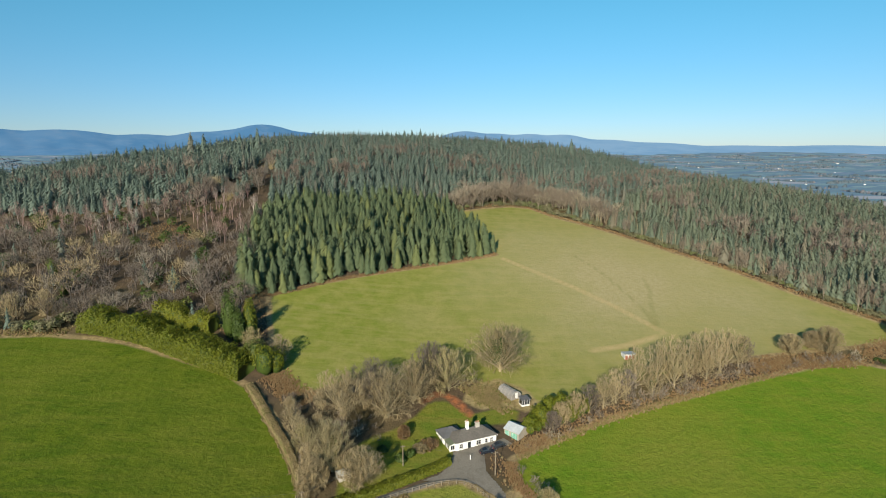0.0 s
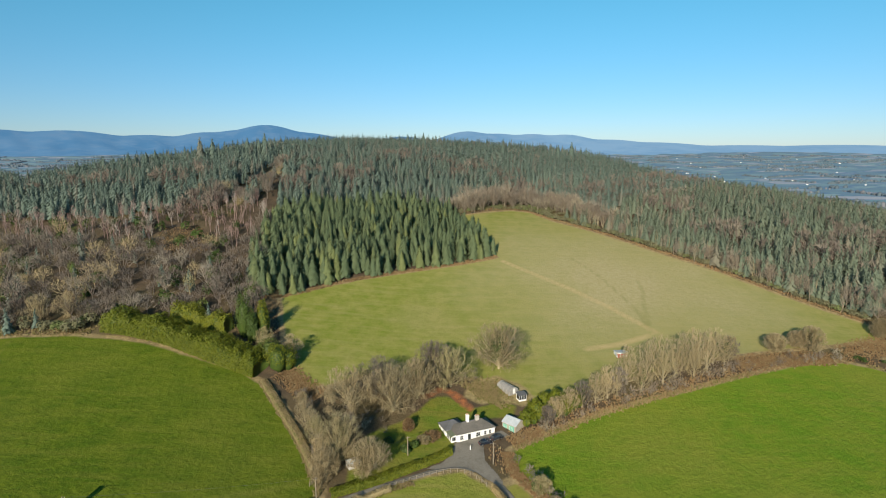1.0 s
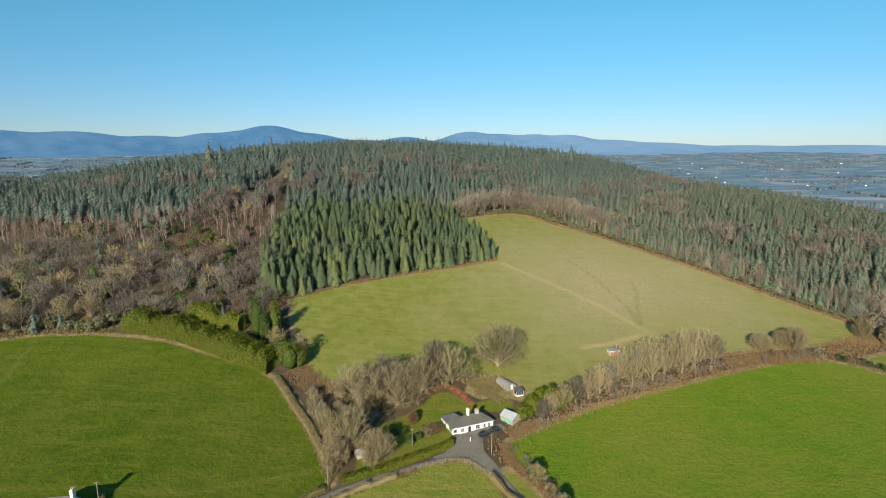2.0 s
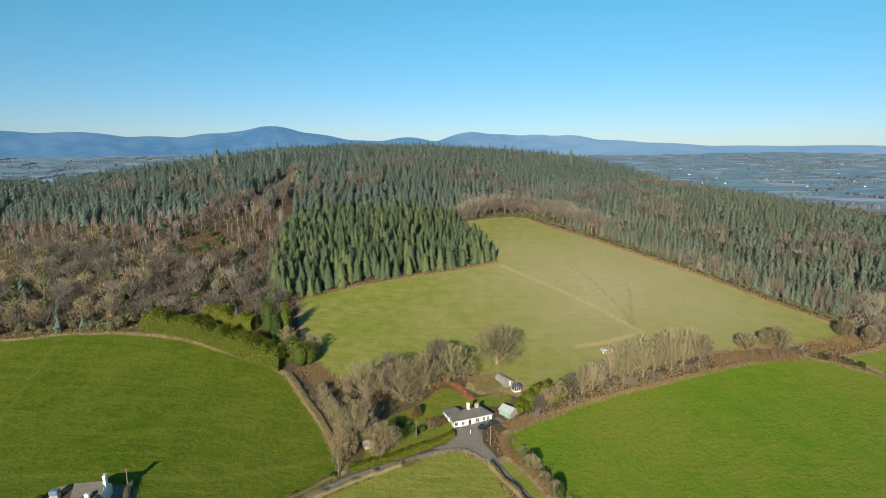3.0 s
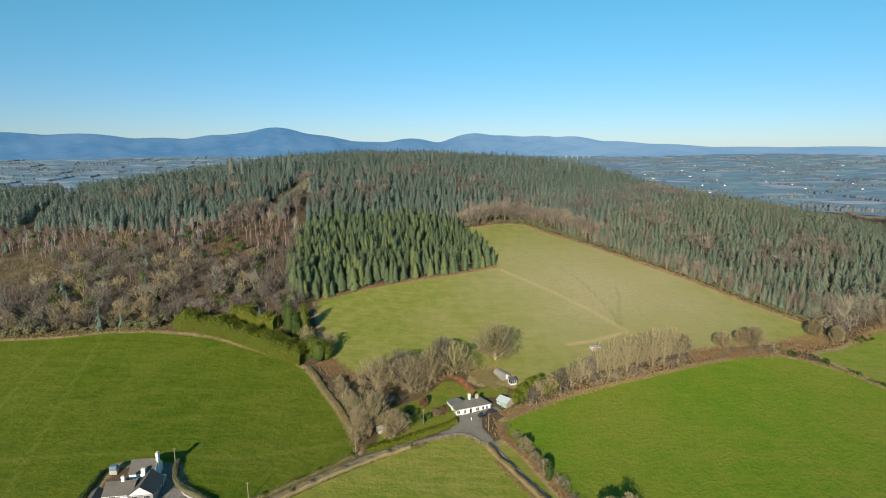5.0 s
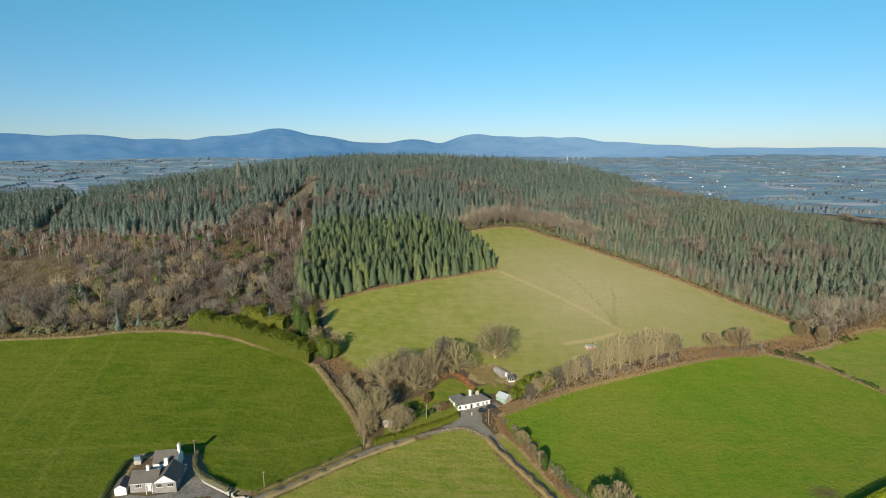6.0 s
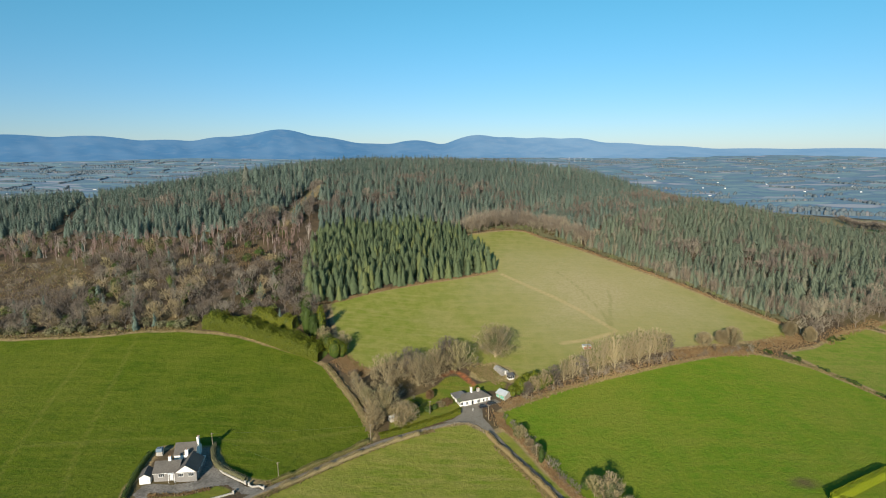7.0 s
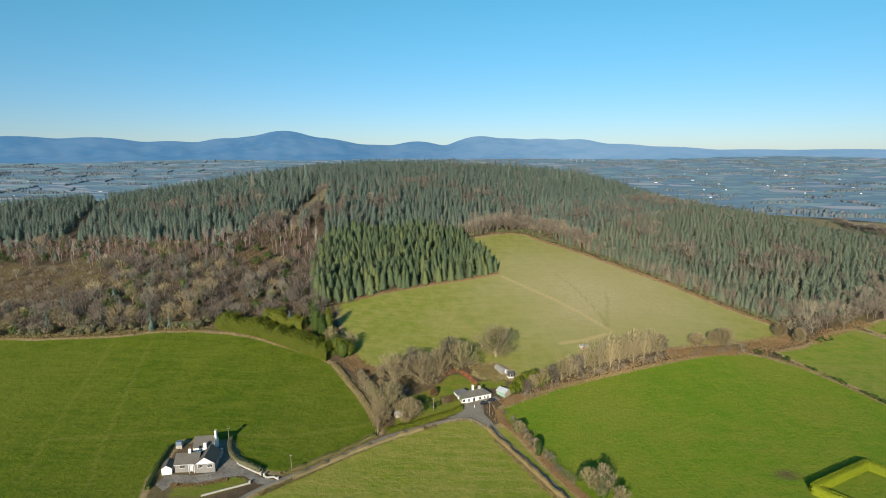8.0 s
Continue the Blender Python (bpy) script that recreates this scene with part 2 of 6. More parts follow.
    straw = blend(t, remap(t, clump, 0.35, 0.65), (0.33, 0.28, 0.145), (0.39, 0.335, 0.19))
    fields["sd_upper"] = blend(t, remap(t, parched, 10.0, 92.0, 0.85, 0.0), fields["sd_upper"], straw)
    for key, c in fields.items():
        d = sums(t, "ADD", att(key), sums(t, "MULTIPLY", wob, 0.6))
        verge = blend(t, remap(t, fine, 0.3, 0.7), (0.28, 0.205, 0.1), (0.4, 0.31, 0.165))
        if key not in ("sd_lawn", "sd_valley", "sd_rough"):
            col = blend(t, sums(t, "MULTIPLY", remap(t, d, -3.0, -2.0), remap(t, clump, 0.35, 0.6, 0.35, 1.0)), col, verge)
        col = blend(t, remap(t, d, -0.7, 0.5), col, c)
    worn = sums(t, "ADD", att("track"), sums(t, "MULTIPLY", wob, 0.35))
    col = blend(t, remap(t, worn, 0.3, 2.1, 0.85, 0.0), col, (0.44, 0.34, 0.17))
    trod = sums(t, "ADD", att("path"), sums(t, "MULTIPLY", wob, 0.4))
    col = blend(t, remap(t, trod, 0.3, 1.6, 0.35, 0.0), col, (0.2, 0.195, 0.04))
    rut = sums(t, "ADD", att("rut"), sums(t, "MULTIPLY", wob, 0.3))
    col = blend(t, remap(t, rut, 0.3, 1.5, 0.3, 0.0), col, (0.14, 0.15, 0.04))
    earth = blend(t, remap(t, fine, 0.3, 0.7), (0.42, 0.15, 0.06), (0.3, 0.125, 0.06))
    col = blend(t, remap(t, sums(t, "ADD", att("bank"), wob), 0.3, 2.0, 1.0, 0.0), col, earth)
    mud = sums(t, "ADD", att("mud"), wob)
    col = blend(t, remap(t, mud, 1.0, 4.0, 0.8, 0.0), col, (0.11, 0.075, 0.045))
    t.links.new(col, b.inputs["Base Color"])
    b.inputs["Roughness"].default_value = 0.95
    b.inputs["Specular IOR Level"].default_value = 0.1
    tufty = remap(t, att("sd_upper"), -2.0, 2.0, 1.0, 0.4)
    bump(t, b, sums(t, "MULTIPLY", sums(t, "ADD", fine, sums(t, "MULTIPLY", clump, 2.0)), tufty), 0.65, 0.28)
    return m


def plain_material():
    """Far lowland: a patchwork of small fields with hedges, haze painted into its tones and glow."""
    m, t, b = shader("lowland_painted_haze")
    co = t.nodes.new("ShaderNodeNewGeometry").outputs["Position"]
    mp = t.nodes.new("ShaderNodeMapping")
    mp.inputs["Scale"].default_value, mp.inputs["Rotation"].default_value = (0.011, 0.017, 0.0), (0, 0, 0.4)
    warp = t.nodes.new("ShaderNodeTexNoise")
    warp.inputs["Scale"].default_value, warp.inputs["Detail"].default_value = 0.004, 3.0
    t.links.new(co, warp.inputs["Vector"])
    bent = t.nodes.new("ShaderNodeVectorMath")
    bent.operation = "MULTIPLY_ADD"
    bent.inputs[1].default_value = (180.0, 180.0, 0.0)
    t.links.new(warp.outputs["Color"], bent.inputs[0])
    t.links.new(co, bent.inputs[2])
    t.links.new(bent.outputs[0], mp.inputs["Vector"])
    cells = t.nodes.new("ShaderNodeTexVoronoi")
    cells.inputs["Scale"].default_value, cells.inputs["Randomness"].default_value = 1.0, 0.9
    t.links.new(mp.outputs[0], cells.inputs["Vector"])
    edge = t.nodes.new("ShaderNodeTexVoronoi")
    edge.feature = "DISTANCE_TO_EDGE"
    edge.inputs["Scale"].default_value, edge.inputs["Randomness"].default_value = 1.0, 0.9
    t.links.new(mp.outputs[0], edge.inputs["Vector"])
    sep = t.nodes.new("ShaderNodeSeparateColor")
    t.links.new(cells.outputs["Color"], sep.inputs[0])
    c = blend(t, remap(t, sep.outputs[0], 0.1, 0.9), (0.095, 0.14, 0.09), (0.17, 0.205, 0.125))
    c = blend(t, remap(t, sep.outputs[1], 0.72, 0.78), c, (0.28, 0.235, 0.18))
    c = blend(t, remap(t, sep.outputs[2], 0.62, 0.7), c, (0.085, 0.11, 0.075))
    wood = noise_node(t, co, 0.006, 6.0, 0.7)
    hedge = sums(t, "ADD", edge.outputs[0], sums(t, "MULTIPLY", sums(t, "SUBTRACT", wood, 0.5), 0.5))
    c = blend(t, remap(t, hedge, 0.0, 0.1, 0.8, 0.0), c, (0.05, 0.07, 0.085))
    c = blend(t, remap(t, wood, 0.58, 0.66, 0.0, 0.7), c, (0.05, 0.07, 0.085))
    t.links.new(c, b.inputs["Base Color"])
    b.inputs["Roughness"].default_value = 1.0
    b.inputs["Specular IOR Level"].default_value = 0.0
    # blue emission stands in for the light scattered by kilometres of air
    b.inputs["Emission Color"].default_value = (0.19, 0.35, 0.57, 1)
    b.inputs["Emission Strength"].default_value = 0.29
    return m


def mountain_material():
    m, t, b = shader("moorland_painted_haze")
    co = t.nodes.new("ShaderNodeNewGeometry").outputs["Position"]
    n1, n2 = noise_node(t, co, 0.003, 5.0), noise_node(t, co, 0.012, 4.0)
    # bluish base tones that carry part of the painted haze
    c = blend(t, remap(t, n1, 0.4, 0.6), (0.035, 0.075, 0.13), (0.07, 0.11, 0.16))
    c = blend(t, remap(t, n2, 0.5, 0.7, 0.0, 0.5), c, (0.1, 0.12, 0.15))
    t.links.new(c, b.inputs["Base Color"])
    b.inputs["Roughness"].default_value = 1.0
    b.inputs["Specular IOR Level"].default_value = 0.0
    # haze painted as a blue glow, paler on the far ranges to the east
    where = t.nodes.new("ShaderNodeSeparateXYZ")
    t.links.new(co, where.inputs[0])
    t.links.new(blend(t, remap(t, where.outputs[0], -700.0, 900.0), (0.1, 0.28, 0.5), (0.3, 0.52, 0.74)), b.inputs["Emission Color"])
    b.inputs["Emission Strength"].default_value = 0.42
    return m


M_GROUND, M_PLAIN, M_MOUNTAIN = ground_material(), plain_material(), mountain_material()
M_TARMAC = surface("worn_tarmac", (0.165, 0.148, 0.12), (0.245, 0.225, 0.188), 3.0, 0.9, 0.02, stain=0.5)
M_GRAVEL = surface("gravel_drive", (0.14, 0.128, 0.112), (0.28, 0.26, 0.232), 1.3, 0.95, 0.03, stain=0.75)
M_SPRUCE = foliage("spruce_needles", (0.074, 0.108, 0.059), (0.136, 0.173, 0.085), (0.152, 0.18, 0.07), thin=0.12)
# glaucous needles, made paler and bluer to stand in for haze on far woods
M_FIR = foliage("haze_tinted_blue_green_needles", (0.092, 0.133, 0.113), (0.156, 0.202, 0.16), (0.172, 0.177, 0.144), thin=0.12)
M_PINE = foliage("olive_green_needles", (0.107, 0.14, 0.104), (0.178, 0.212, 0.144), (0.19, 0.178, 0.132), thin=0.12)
# the blue-grey in this foliage colour stands in for haze over the lowland
M_FARTREE = foliage("haze_tinted_hedge_foliage", (0.085, 0.115, 0.14), (0.12, 0.155, 0.175), (0.16, 0.165, 0.18), rough=0.9)
M_BARK = foliage("grey_olive_bark", (0.24, 0.2, 0.125), (0.4, 0.34, 0.215), scale=1.5, rough=0.9)
M_TWIG = foliage("pale_olive_twigs", (0.26, 0.205, 0.115), (0.42, 0.345, 0.2), (0.3, 0.26, 0.13), rough=0.85)
M_TWIG_BROWN = foliage("brown_twigs", (0.118, 0.098, 0.082), (0.205, 0.172, 0.142), (0.25, 0.22, 0.175), rough=0.85)
M_TWIG_MIX = foliage("grey_brown_twigs", (0.17, 0.14, 0.11), (0.29, 0.245, 0.19), (0.33, 0.29, 0.21), rough=0.85)
M_TWIG_RED = foliage("russet_birch_twigs", (0.2, 0.132, 0.118), (0.3, 0.215, 0.19), (0.38, 0.33, 0.29), rough=0.85)
M_BIRCH = foliage("pale_birch_bark", (0.3, 0.28, 0.255), (0.46, 0.44, 0.405), scale=2.0, rough=0.8)
M_LAUREL = foliage("bright_hedge_leaves", (0.08, 0.108, 0.01), (0.19, 0.2, 0.02), scale=1.2, rough=0.5, thin=0.2)
M_IVY = foliage("dark_ivy_leaves", (0.03, 0.055, 0.012), (0.075, 0.11, 0.022), (0.1, 0.12, 0.03), scale=1.2, rough=0.5)
M_SCRUB = foliage("grey_green_scrub_leaves", (0.1, 0.1, 0.05), (0.2, 0.19, 0.11), (0.14, 0.17, 0.06), scale=1.0, rough=0.7)
M_PRIVET = foliage("yellow_green_hedge_leaves", (0.16, 0.2, 0.008), (0.3, 0.34, 0.015), scale=1.2, rough=0.5)
M_BRACKEN = foliage("dead_bracken", (0.17, 0.105, 0.05), (0.32, 0.215, 0.11), (0.3, 0.245, 0.13), scale=0.5, rough=0.9)
M_VERGE = foliage("verge_grass", (0.11, 0.13, 0.03), (0.2, 0.2, 0.055), (0.26, 0.21, 0.09), scale=0.5, rough=0.9)
M_DRYGRASS = foliage("dead_grass", (0.2, 0.15, 0.07), (0.33, 0.26, 0.135), (0.13, 0.14, 0.04), scale=0.5, rough=0.9)
M_WALL = surface("white_render", (0.78, 0.77, 0.74), (0.84, 0.83, 0.8), 1.5, 0.85, 0.004, stain=0.12)
M_SLATE = surface("grey_slate", (0.115, 0.105, 0.092), (0.18, 0.165, 0.145), 2.5, 0.75, 0.01, stain=0.4)
M_SLATE_BLUE = surface("blue_grey_slate", (0.1, 0.1, 0.104), (0.16, 0.16, 0.165), 2.5, 0.7, 0.01, stain=0.3)
M_TILE = surface("grey_brown_roof_tile", (0.1, 0.092, 0.082), (0.155, 0.14, 0.125), 2.5, 0.8, 0.01, stain=0.35)
M_GREENROOF = surface("mossy_felt_roof", (0.12, 0.14, 0.09), (0.18, 0.2, 0.13), 2.0, 0.85, 0.01)
M_STONE = surface("grey_stone_cladding", (0.2, 0.19, 0.185), (0.3, 0.285, 0.27), 3.0, 0.9, 0.02, stain=0.35)
M_CHIMNEY = surface("weathered_chimney_render", (0.4, 0.37, 0.33), (0.52, 0.49, 0.44), 3.0, 0.9, 0.01, stain=0.4)
M_POT = surface("clay_pot", (0.36, 0.2, 0.12), (0.45, 0.27, 0.17), 6.0, 0.8)
M_METALROOF = surface("pale_corrugated_sheet", (0.4, 0.44, 0.46), (0.52, 0.55, 0.57), 1.2, 0.5, 0.005, stain=0.2, spec=0.5)
M_GREENDOOR = surface("green_painted_door", (0.12, 0.36, 0.27), (0.17, 0.44, 0.33), 3.0, 0.5)
M_BLOCKWALL = surface("bare_block_wall", (0.33, 0.29, 0.23), (0.45, 0.4, 0.33), 3.0, 0.9, 0.01)
M_WHITEPAINT = surface("white_paint", (0.76, 0.76, 0.75), (0.82, 0.82, 0.81), 4.0, 0.5)
M_REDPAINT = surface("faded_red_paint", (0.4, 0.09, 0.07), (0.5, 0.14, 0.1), 3.0, 0.6)
M_WOOD = surface("weathered_timber", (0.2, 0.16, 0.12), (0.32, 0.27, 0.2), 6.0, 0.9, 0.004)
M_POLE = surface("creosoted_pole", (0.22, 0.18, 0.13), (0.34, 0.29, 0.22), 5.0, 0.85)
M_WIRE = surface("dark_wire", (0.04, 0.04, 0.04), (0.06, 0.06, 0.06), 5.0, 0.5)
M_POLYTHENE = surface("milky_polythene", (0.22, 0.21, 0.2), (0.36, 0.35, 0.33), 1.5, 0.35, 0.01, stain=0.4, spec=0.6)
M_CARPAINT = surface("dark_blue_car_paint", (0.012, 0.016, 0.026), (0.02, 0.026, 0.04), 3.0, 0.2, spec=0.6)
M_CARPAINT_GREY = surface("dark_grey_car_paint", (0.03, 0.032, 0.036), (0.045, 0.048, 0.052), 3.0, 0.22, spec=0.6)
M_TYRE = surface("black_rubber", (0.015, 0.015, 0.015), (0.025, 0.025, 0.025), 8.0, 0.9)
M_RIM = surface("silver_alloy", (0.5, 0.5, 0.5), (0.6, 0.6, 0.6), 8.0, 0.35, metal=0.9)
M_TANK = surface("blue_grey_tank_plastic", (0.12, 0.17, 0.23), (0.18, 0.24, 0.31), 3.0, 0.6)
M_CONCRETE = surface("pale_concrete", (0.34, 0.32, 0.29), (0.48, 0.46, 0.42), 2.0, 0.9, 0.01, stain=0.4)
M_LAMPRED = surface("red_lamp_lens", (0.3, 0.01, 0.01), (0.35, 0.02, 0.02), 5.0, 0.2)
M_LAMPWHITE = surface("clear_lamp_lens", (0.7, 0.7, 0.7), (0.75, 0.75, 0.75), 5.0, 0.15)


def glass_material():
    m, t, b = shader("dark_window_glass")
    b.inputs["Base Color"].default_value = (0.03, 0.035, 0.04, 1)
    b.inputs["Roughness"].default_value = 0.06
    b.inputs["Specular IOR Level"].default_value = 0.8
    return m


M_GLASS = glass_material()


# ---- mesh helpers ----
def np_mesh(name, verts, faces, material, tint=None, smooth=False, normals=None):
    """A mesh from an array of places and an array of faces with the same number of corners each."""
    verts, faces = np.asarray(verts, np.float32), np.asarray(faces, np.int32)
    k = faces.shape[1]
    me = bpy.data.meshes.new(name)
    me.vertices.add(len(verts))
    me.vertices.foreach_set("co", verts.ravel())
    me.loops.add(faces.size)
    me.loops.foreach_set("vertex_index", faces.ravel())
    me.polygons.add(len(faces))
    me.polygons.foreach_set("loop_start", np.arange(0, faces.size, k, dtype=np.int32))
    me.polygons.foreach_set("loop_total", np.full(len(faces), k, np.int32))
    if smooth:
        me.polygons.foreach_set("use_smooth", np.ones(len(faces), bool))
    me.materials.append(material)
    if tint is not None:
        a = me.attributes.new("tint", "FLOAT", "POINT")
        a.data.foreach_set("value", np.asarray(tint, np.float32))
    me.update(calc_edges=True)
    if normals is not None:
        me.polygons.foreach_set("use_smooth", np.ones(len(faces), bool))
        me.normals_split_custom_set_from_vertices(np.asarray(normals, np.float32))
    return me


def crown_normals(v, lift=0.7):
    """Normals that face out of a crown, as its needles do on the whole."""
    n = v * [1.0, 1.0, 0.0]
    n /= np.maximum(np.linalg.norm(n, axis=1, keepdims=True), 0.05)
    n += np.array([0, 0, lift]) + 0.22 * np.sin(v[:, [1, 2, 0]] * 7.3 + v[:, [2, 0, 1]] * 5.1)
    return n / np.linalg.norm(n, axis=1, keepdims=True)


def np_part(name, verts, faces, material, parent=None, label="", tint=None, smooth=False, normals=None):
    ob = new(name, np_mesh(name, verts, faces, material, tint, smooth, normals))
    ob.parent = parent
    return tagged(ob, label) if label else ob


def part(name, bm, material, parent=None, label=""):
    """Links a bmesh as one mesh object under a thing or a part."""
    me = bpy.data.meshes.new(name)
    bmesh.ops.recalc_face_normals(bm, faces=bm.faces[:])
    bm.to_mesh(me)
    bm.free()
    me.materials.append(material)
    ob = new(name, me)
    ob.parent = parent
    return tagged(ob, label) if label else ob


def thing(name, m, label, category, group=""):
    ob = new(name)
    ob.empty_display_size = 0.5
    ob.matrix_world = m
    return tagged(ob, label, category, group)


def box(x0, y0, z0, x1, y1, z1, bevel=0.0, bm=None):
    made = bm or bmesh.new()
    got = bmesh.ops.create_cube(made, size=1.0)["verts"]
    for v in got:
        v.co = Vector((x0 + (v.co.x + 0.5) * (x1 - x0), y0 + (v.co.y + 0.5) * (y1 - y0), z0 + (v.co.z + 0.5) * (z1 - z0)))
    if bevel:
        edges = list({e for v in got for e in v.link_edges})
        bmesh.ops.bevel(made, geom=edges, offset=bevel, segments=1, affect="EDGES")
    return made


def tube(p0, p1, r0, r1, sides=8, bm=None):
    made = bm or bmesh.new()
    p0, p1 = Vector(p0), Vector(p1)
    got = bmesh.ops.create_cone(made, cap_ends=True, segments=sides, radius1=r0, radius2=r1, depth=(p1 - p0).length)["verts"]
    m = Matrix.Translation((p0 + p1) / 2) @ (p1 - p0).to_track_quat("Z", "Y").to_matrix().to_4x4()
    bmesh.ops.transform(made, matrix=m, verts=got)
    return made


def solid(points, faces, bm=None):
    made = bm or bmesh.new()
    vs = [made.verts.new(p) for p in points]
    for f in faces:
        made.faces.new([vs[i] for i in f])
    return made

# ---- ground ----
BREAK = [(-140, 338), (-128, 338), (-124, 400), (-121, 470), (-134, 470), (-138, 400)]
def ladder(lo, hi, fine_lo, fine_hi, fine, mid_lo, mid_hi, mid):
    a = np.arange(fine_lo, fine_hi + 0.1, fine)
    b = np.arange(fine_lo - mid, mid_lo - 0.1, -mid)[::-1]
    c = np.arange(fine_hi + mid, mid_hi + 0.1, mid)
    g = np.geomspace(1, 40, 26) * 12.0
    down = mid_lo - np.cumsum(g) * (mid_lo - lo) / g.sum()
    up = mid_hi + np.cumsum(g) * (hi - mid_hi) / g.sum()
    return np.concatenate([down[::-1], b, a, c, up])


gx, gy = ladder(-4900, 4900, -260, 270, 2.2, -480, 560, 7.0), ladder(-4900, 4900, 64, 380, 2.2, -150, 800, 8.0)
PX, PY = np.meshgrid(gx, gy, indexing="ij")
PZ = height(PX, PY)
nxg, nyg = PX.shape
idx = np.arange(nxg * nyg).reshape(nxg, nyg)
quads = np.stack([idx[:-1, :-1], idx[1:, :-1], idx[1:, 1:], idx[:-1, 1:]], -1).reshape(-1, 4)
ground = new("ground", np_mesh("ground", np.stack([PX, PY, PZ], -1).reshape(-1, 3), quads, M_GROUND, smooth=True))
tagged(ground, "rolling farmland of green and olive meadows with brown woodland floor", "ground", kind="structure")
fx, fy = PX.ravel(), PY.ravel()
near = (np.abs(fx) < 1200) & (fy > -200) & (fy < 1200)


def plan_value(name, fn):
    v = np.full(fx.shape, -1e4 if name.startswith("sd") else 1e4)
    v[near] = fn(fx[near], fy[near])
    ground.data.attributes.new(name, "FLOAT", "POINT").data.foreach_set("value", v.astype(np.float32))


plan_value("sd_upper", lambda x, y: signed_distance(x, y, UPPER_FIELD))
plan_value("sd_left", lambda x, y: signed_distance(x, y, LEFT_FIELD))
plan_value("sd_right", lambda x, y: np.maximum(signed_distance(x, y, RIGHT_FIELD), signed_distance(x, y, GARDEN)))
plan_value("sd_mid", lambda x, y: np.maximum(signed_distance(x, y, MID_FIELD), signed_distance(x, y, LANE_VERGE)))
plan_value("sd_east", lambda x, y: np.maximum.reduce([signed_distance(x, y, p) for p in (EAST_FIELD, FAR_FIELD)]))
plan_value("sd_lawn", lambda x, y: np.maximum.reduce([signed_distance(x, y, p) for p in (LAWN, FRONT_LAWN)]))
plan_value("sd_rough", lambda x, y: np.maximum.reduce([signed_distance(x, y, ROUGH), signed_distance(x, y, BREAK) - 1.5, signed_distance(x, y, HILL_FIELD)]))
plan_value("sd_valley", lambda x, y: signed_distance(x, y, VALLEY_FLOOR))
plan_value("track", lambda x, y: np.minimum.reduce([line_distance(x, y, p) for p in TRACKS]))
plan_value("rut", lambda x, y: np.minimum.reduce([line_distance(x, y, p) for p in RUTS]))
plan_value("path", lambda x, y: np.minimum.reduce([line_distance(x, y, p) for p in PATHS]))
plan_value("bank", lambda x, y: line_distance(x, y, [(-7, 171), (-1.5, 176), (3, 173.5), (8.5, 165)]))
plan_value("parched", lambda x, y: np.hypot((x - 92) / 1.1, (y - 262) / 1.15))
plan_value("mud", lambda x, y: np.hypot((x - 123.5) / 1.9, y - 100.5))

# the far lowland, and the hills that close the view
rad, ang = np.geomspace(1100, 4860, 44), np.radians(np.arange(-64, 64.1, 0.8))
RA, AN = np.meshgrid(rad, ang, indexing="ij")
FX, FY = RA * np.sin(AN), RA * np.cos(AN)
FZ = height(FX, FY) + 0.3 + np.clip((RA - 1100) / 500, 0, 1) * 3
ii = np.arange(FX.size).reshape(FX.shape)
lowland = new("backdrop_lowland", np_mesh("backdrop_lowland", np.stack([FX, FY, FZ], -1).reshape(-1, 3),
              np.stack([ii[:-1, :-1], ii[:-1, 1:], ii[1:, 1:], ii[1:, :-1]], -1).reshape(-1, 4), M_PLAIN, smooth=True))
tagged(lowland, "blue-green patchwork of distant lowland fields with haze painted in", "backdrop", kind="structure")

# hedgerows and small woods that divide the lowland
far_rng = np.random.default_rng(77)
knobs = []
for k in range(4):
    ring = [(math.cos(a) * far_rng.uniform(0.75, 1.1), math.sin(a) * far_rng.uniform(0.75, 1.1)) for a in np.arange(4) * 1.5708]
    v = [(x, y, -0.6) for x, y in ring] + [(x * 0.85, y * 0.85, far_rng.uniform(0.45, 0.75)) for x, y in ring] + [(0, 0, far_rng.uniform(0.85, 1.1))]
    f = [q for i in range(4) for q in ((i, (i + 1) % 4, 4 + (i + 1) % 4), (i, 4 + (i + 1) % 4, 4 + i), (4 + i, 4 + (i + 1) % 4, 8))]
    knobs.append((np.array(v) * [5.0, 5.0, 6.0], np.array(f)))
far_at = []
for k in range(340):
    a, r = radians(far_rng.uniform(-46, 46)), math.sqrt(far_rng.uniform(950 ** 2, 3900 ** 2))
    x0, y0, turn = r * math.sin(a), r * math.cos(a), far_rng.choice([0.35, 1.9]) + far_rng.normal() * 0.2
    n = int(far_rng.uniform(16, 44))
    step = np.arange(n) * far_rng.uniform(4.5, 6.5)
    wide = 1.5 if k % 6 else 22.0
    far_at.append(np.column_stack([x0 + np.cos(turn) * step + far_rng.normal(size=n) * wide, y0 + np.sin(turn) * step + far_rng.normal(size=n) * wide]))
far_at = np.concatenate(far_at)
FAR_HEDGES = far_at[(np.hypot(far_at[:, 0], far_at[:, 1]) > 950) & ((far_at[:, 1] > 1000) | (np.abs(far_at[:, 0]) > 620))]

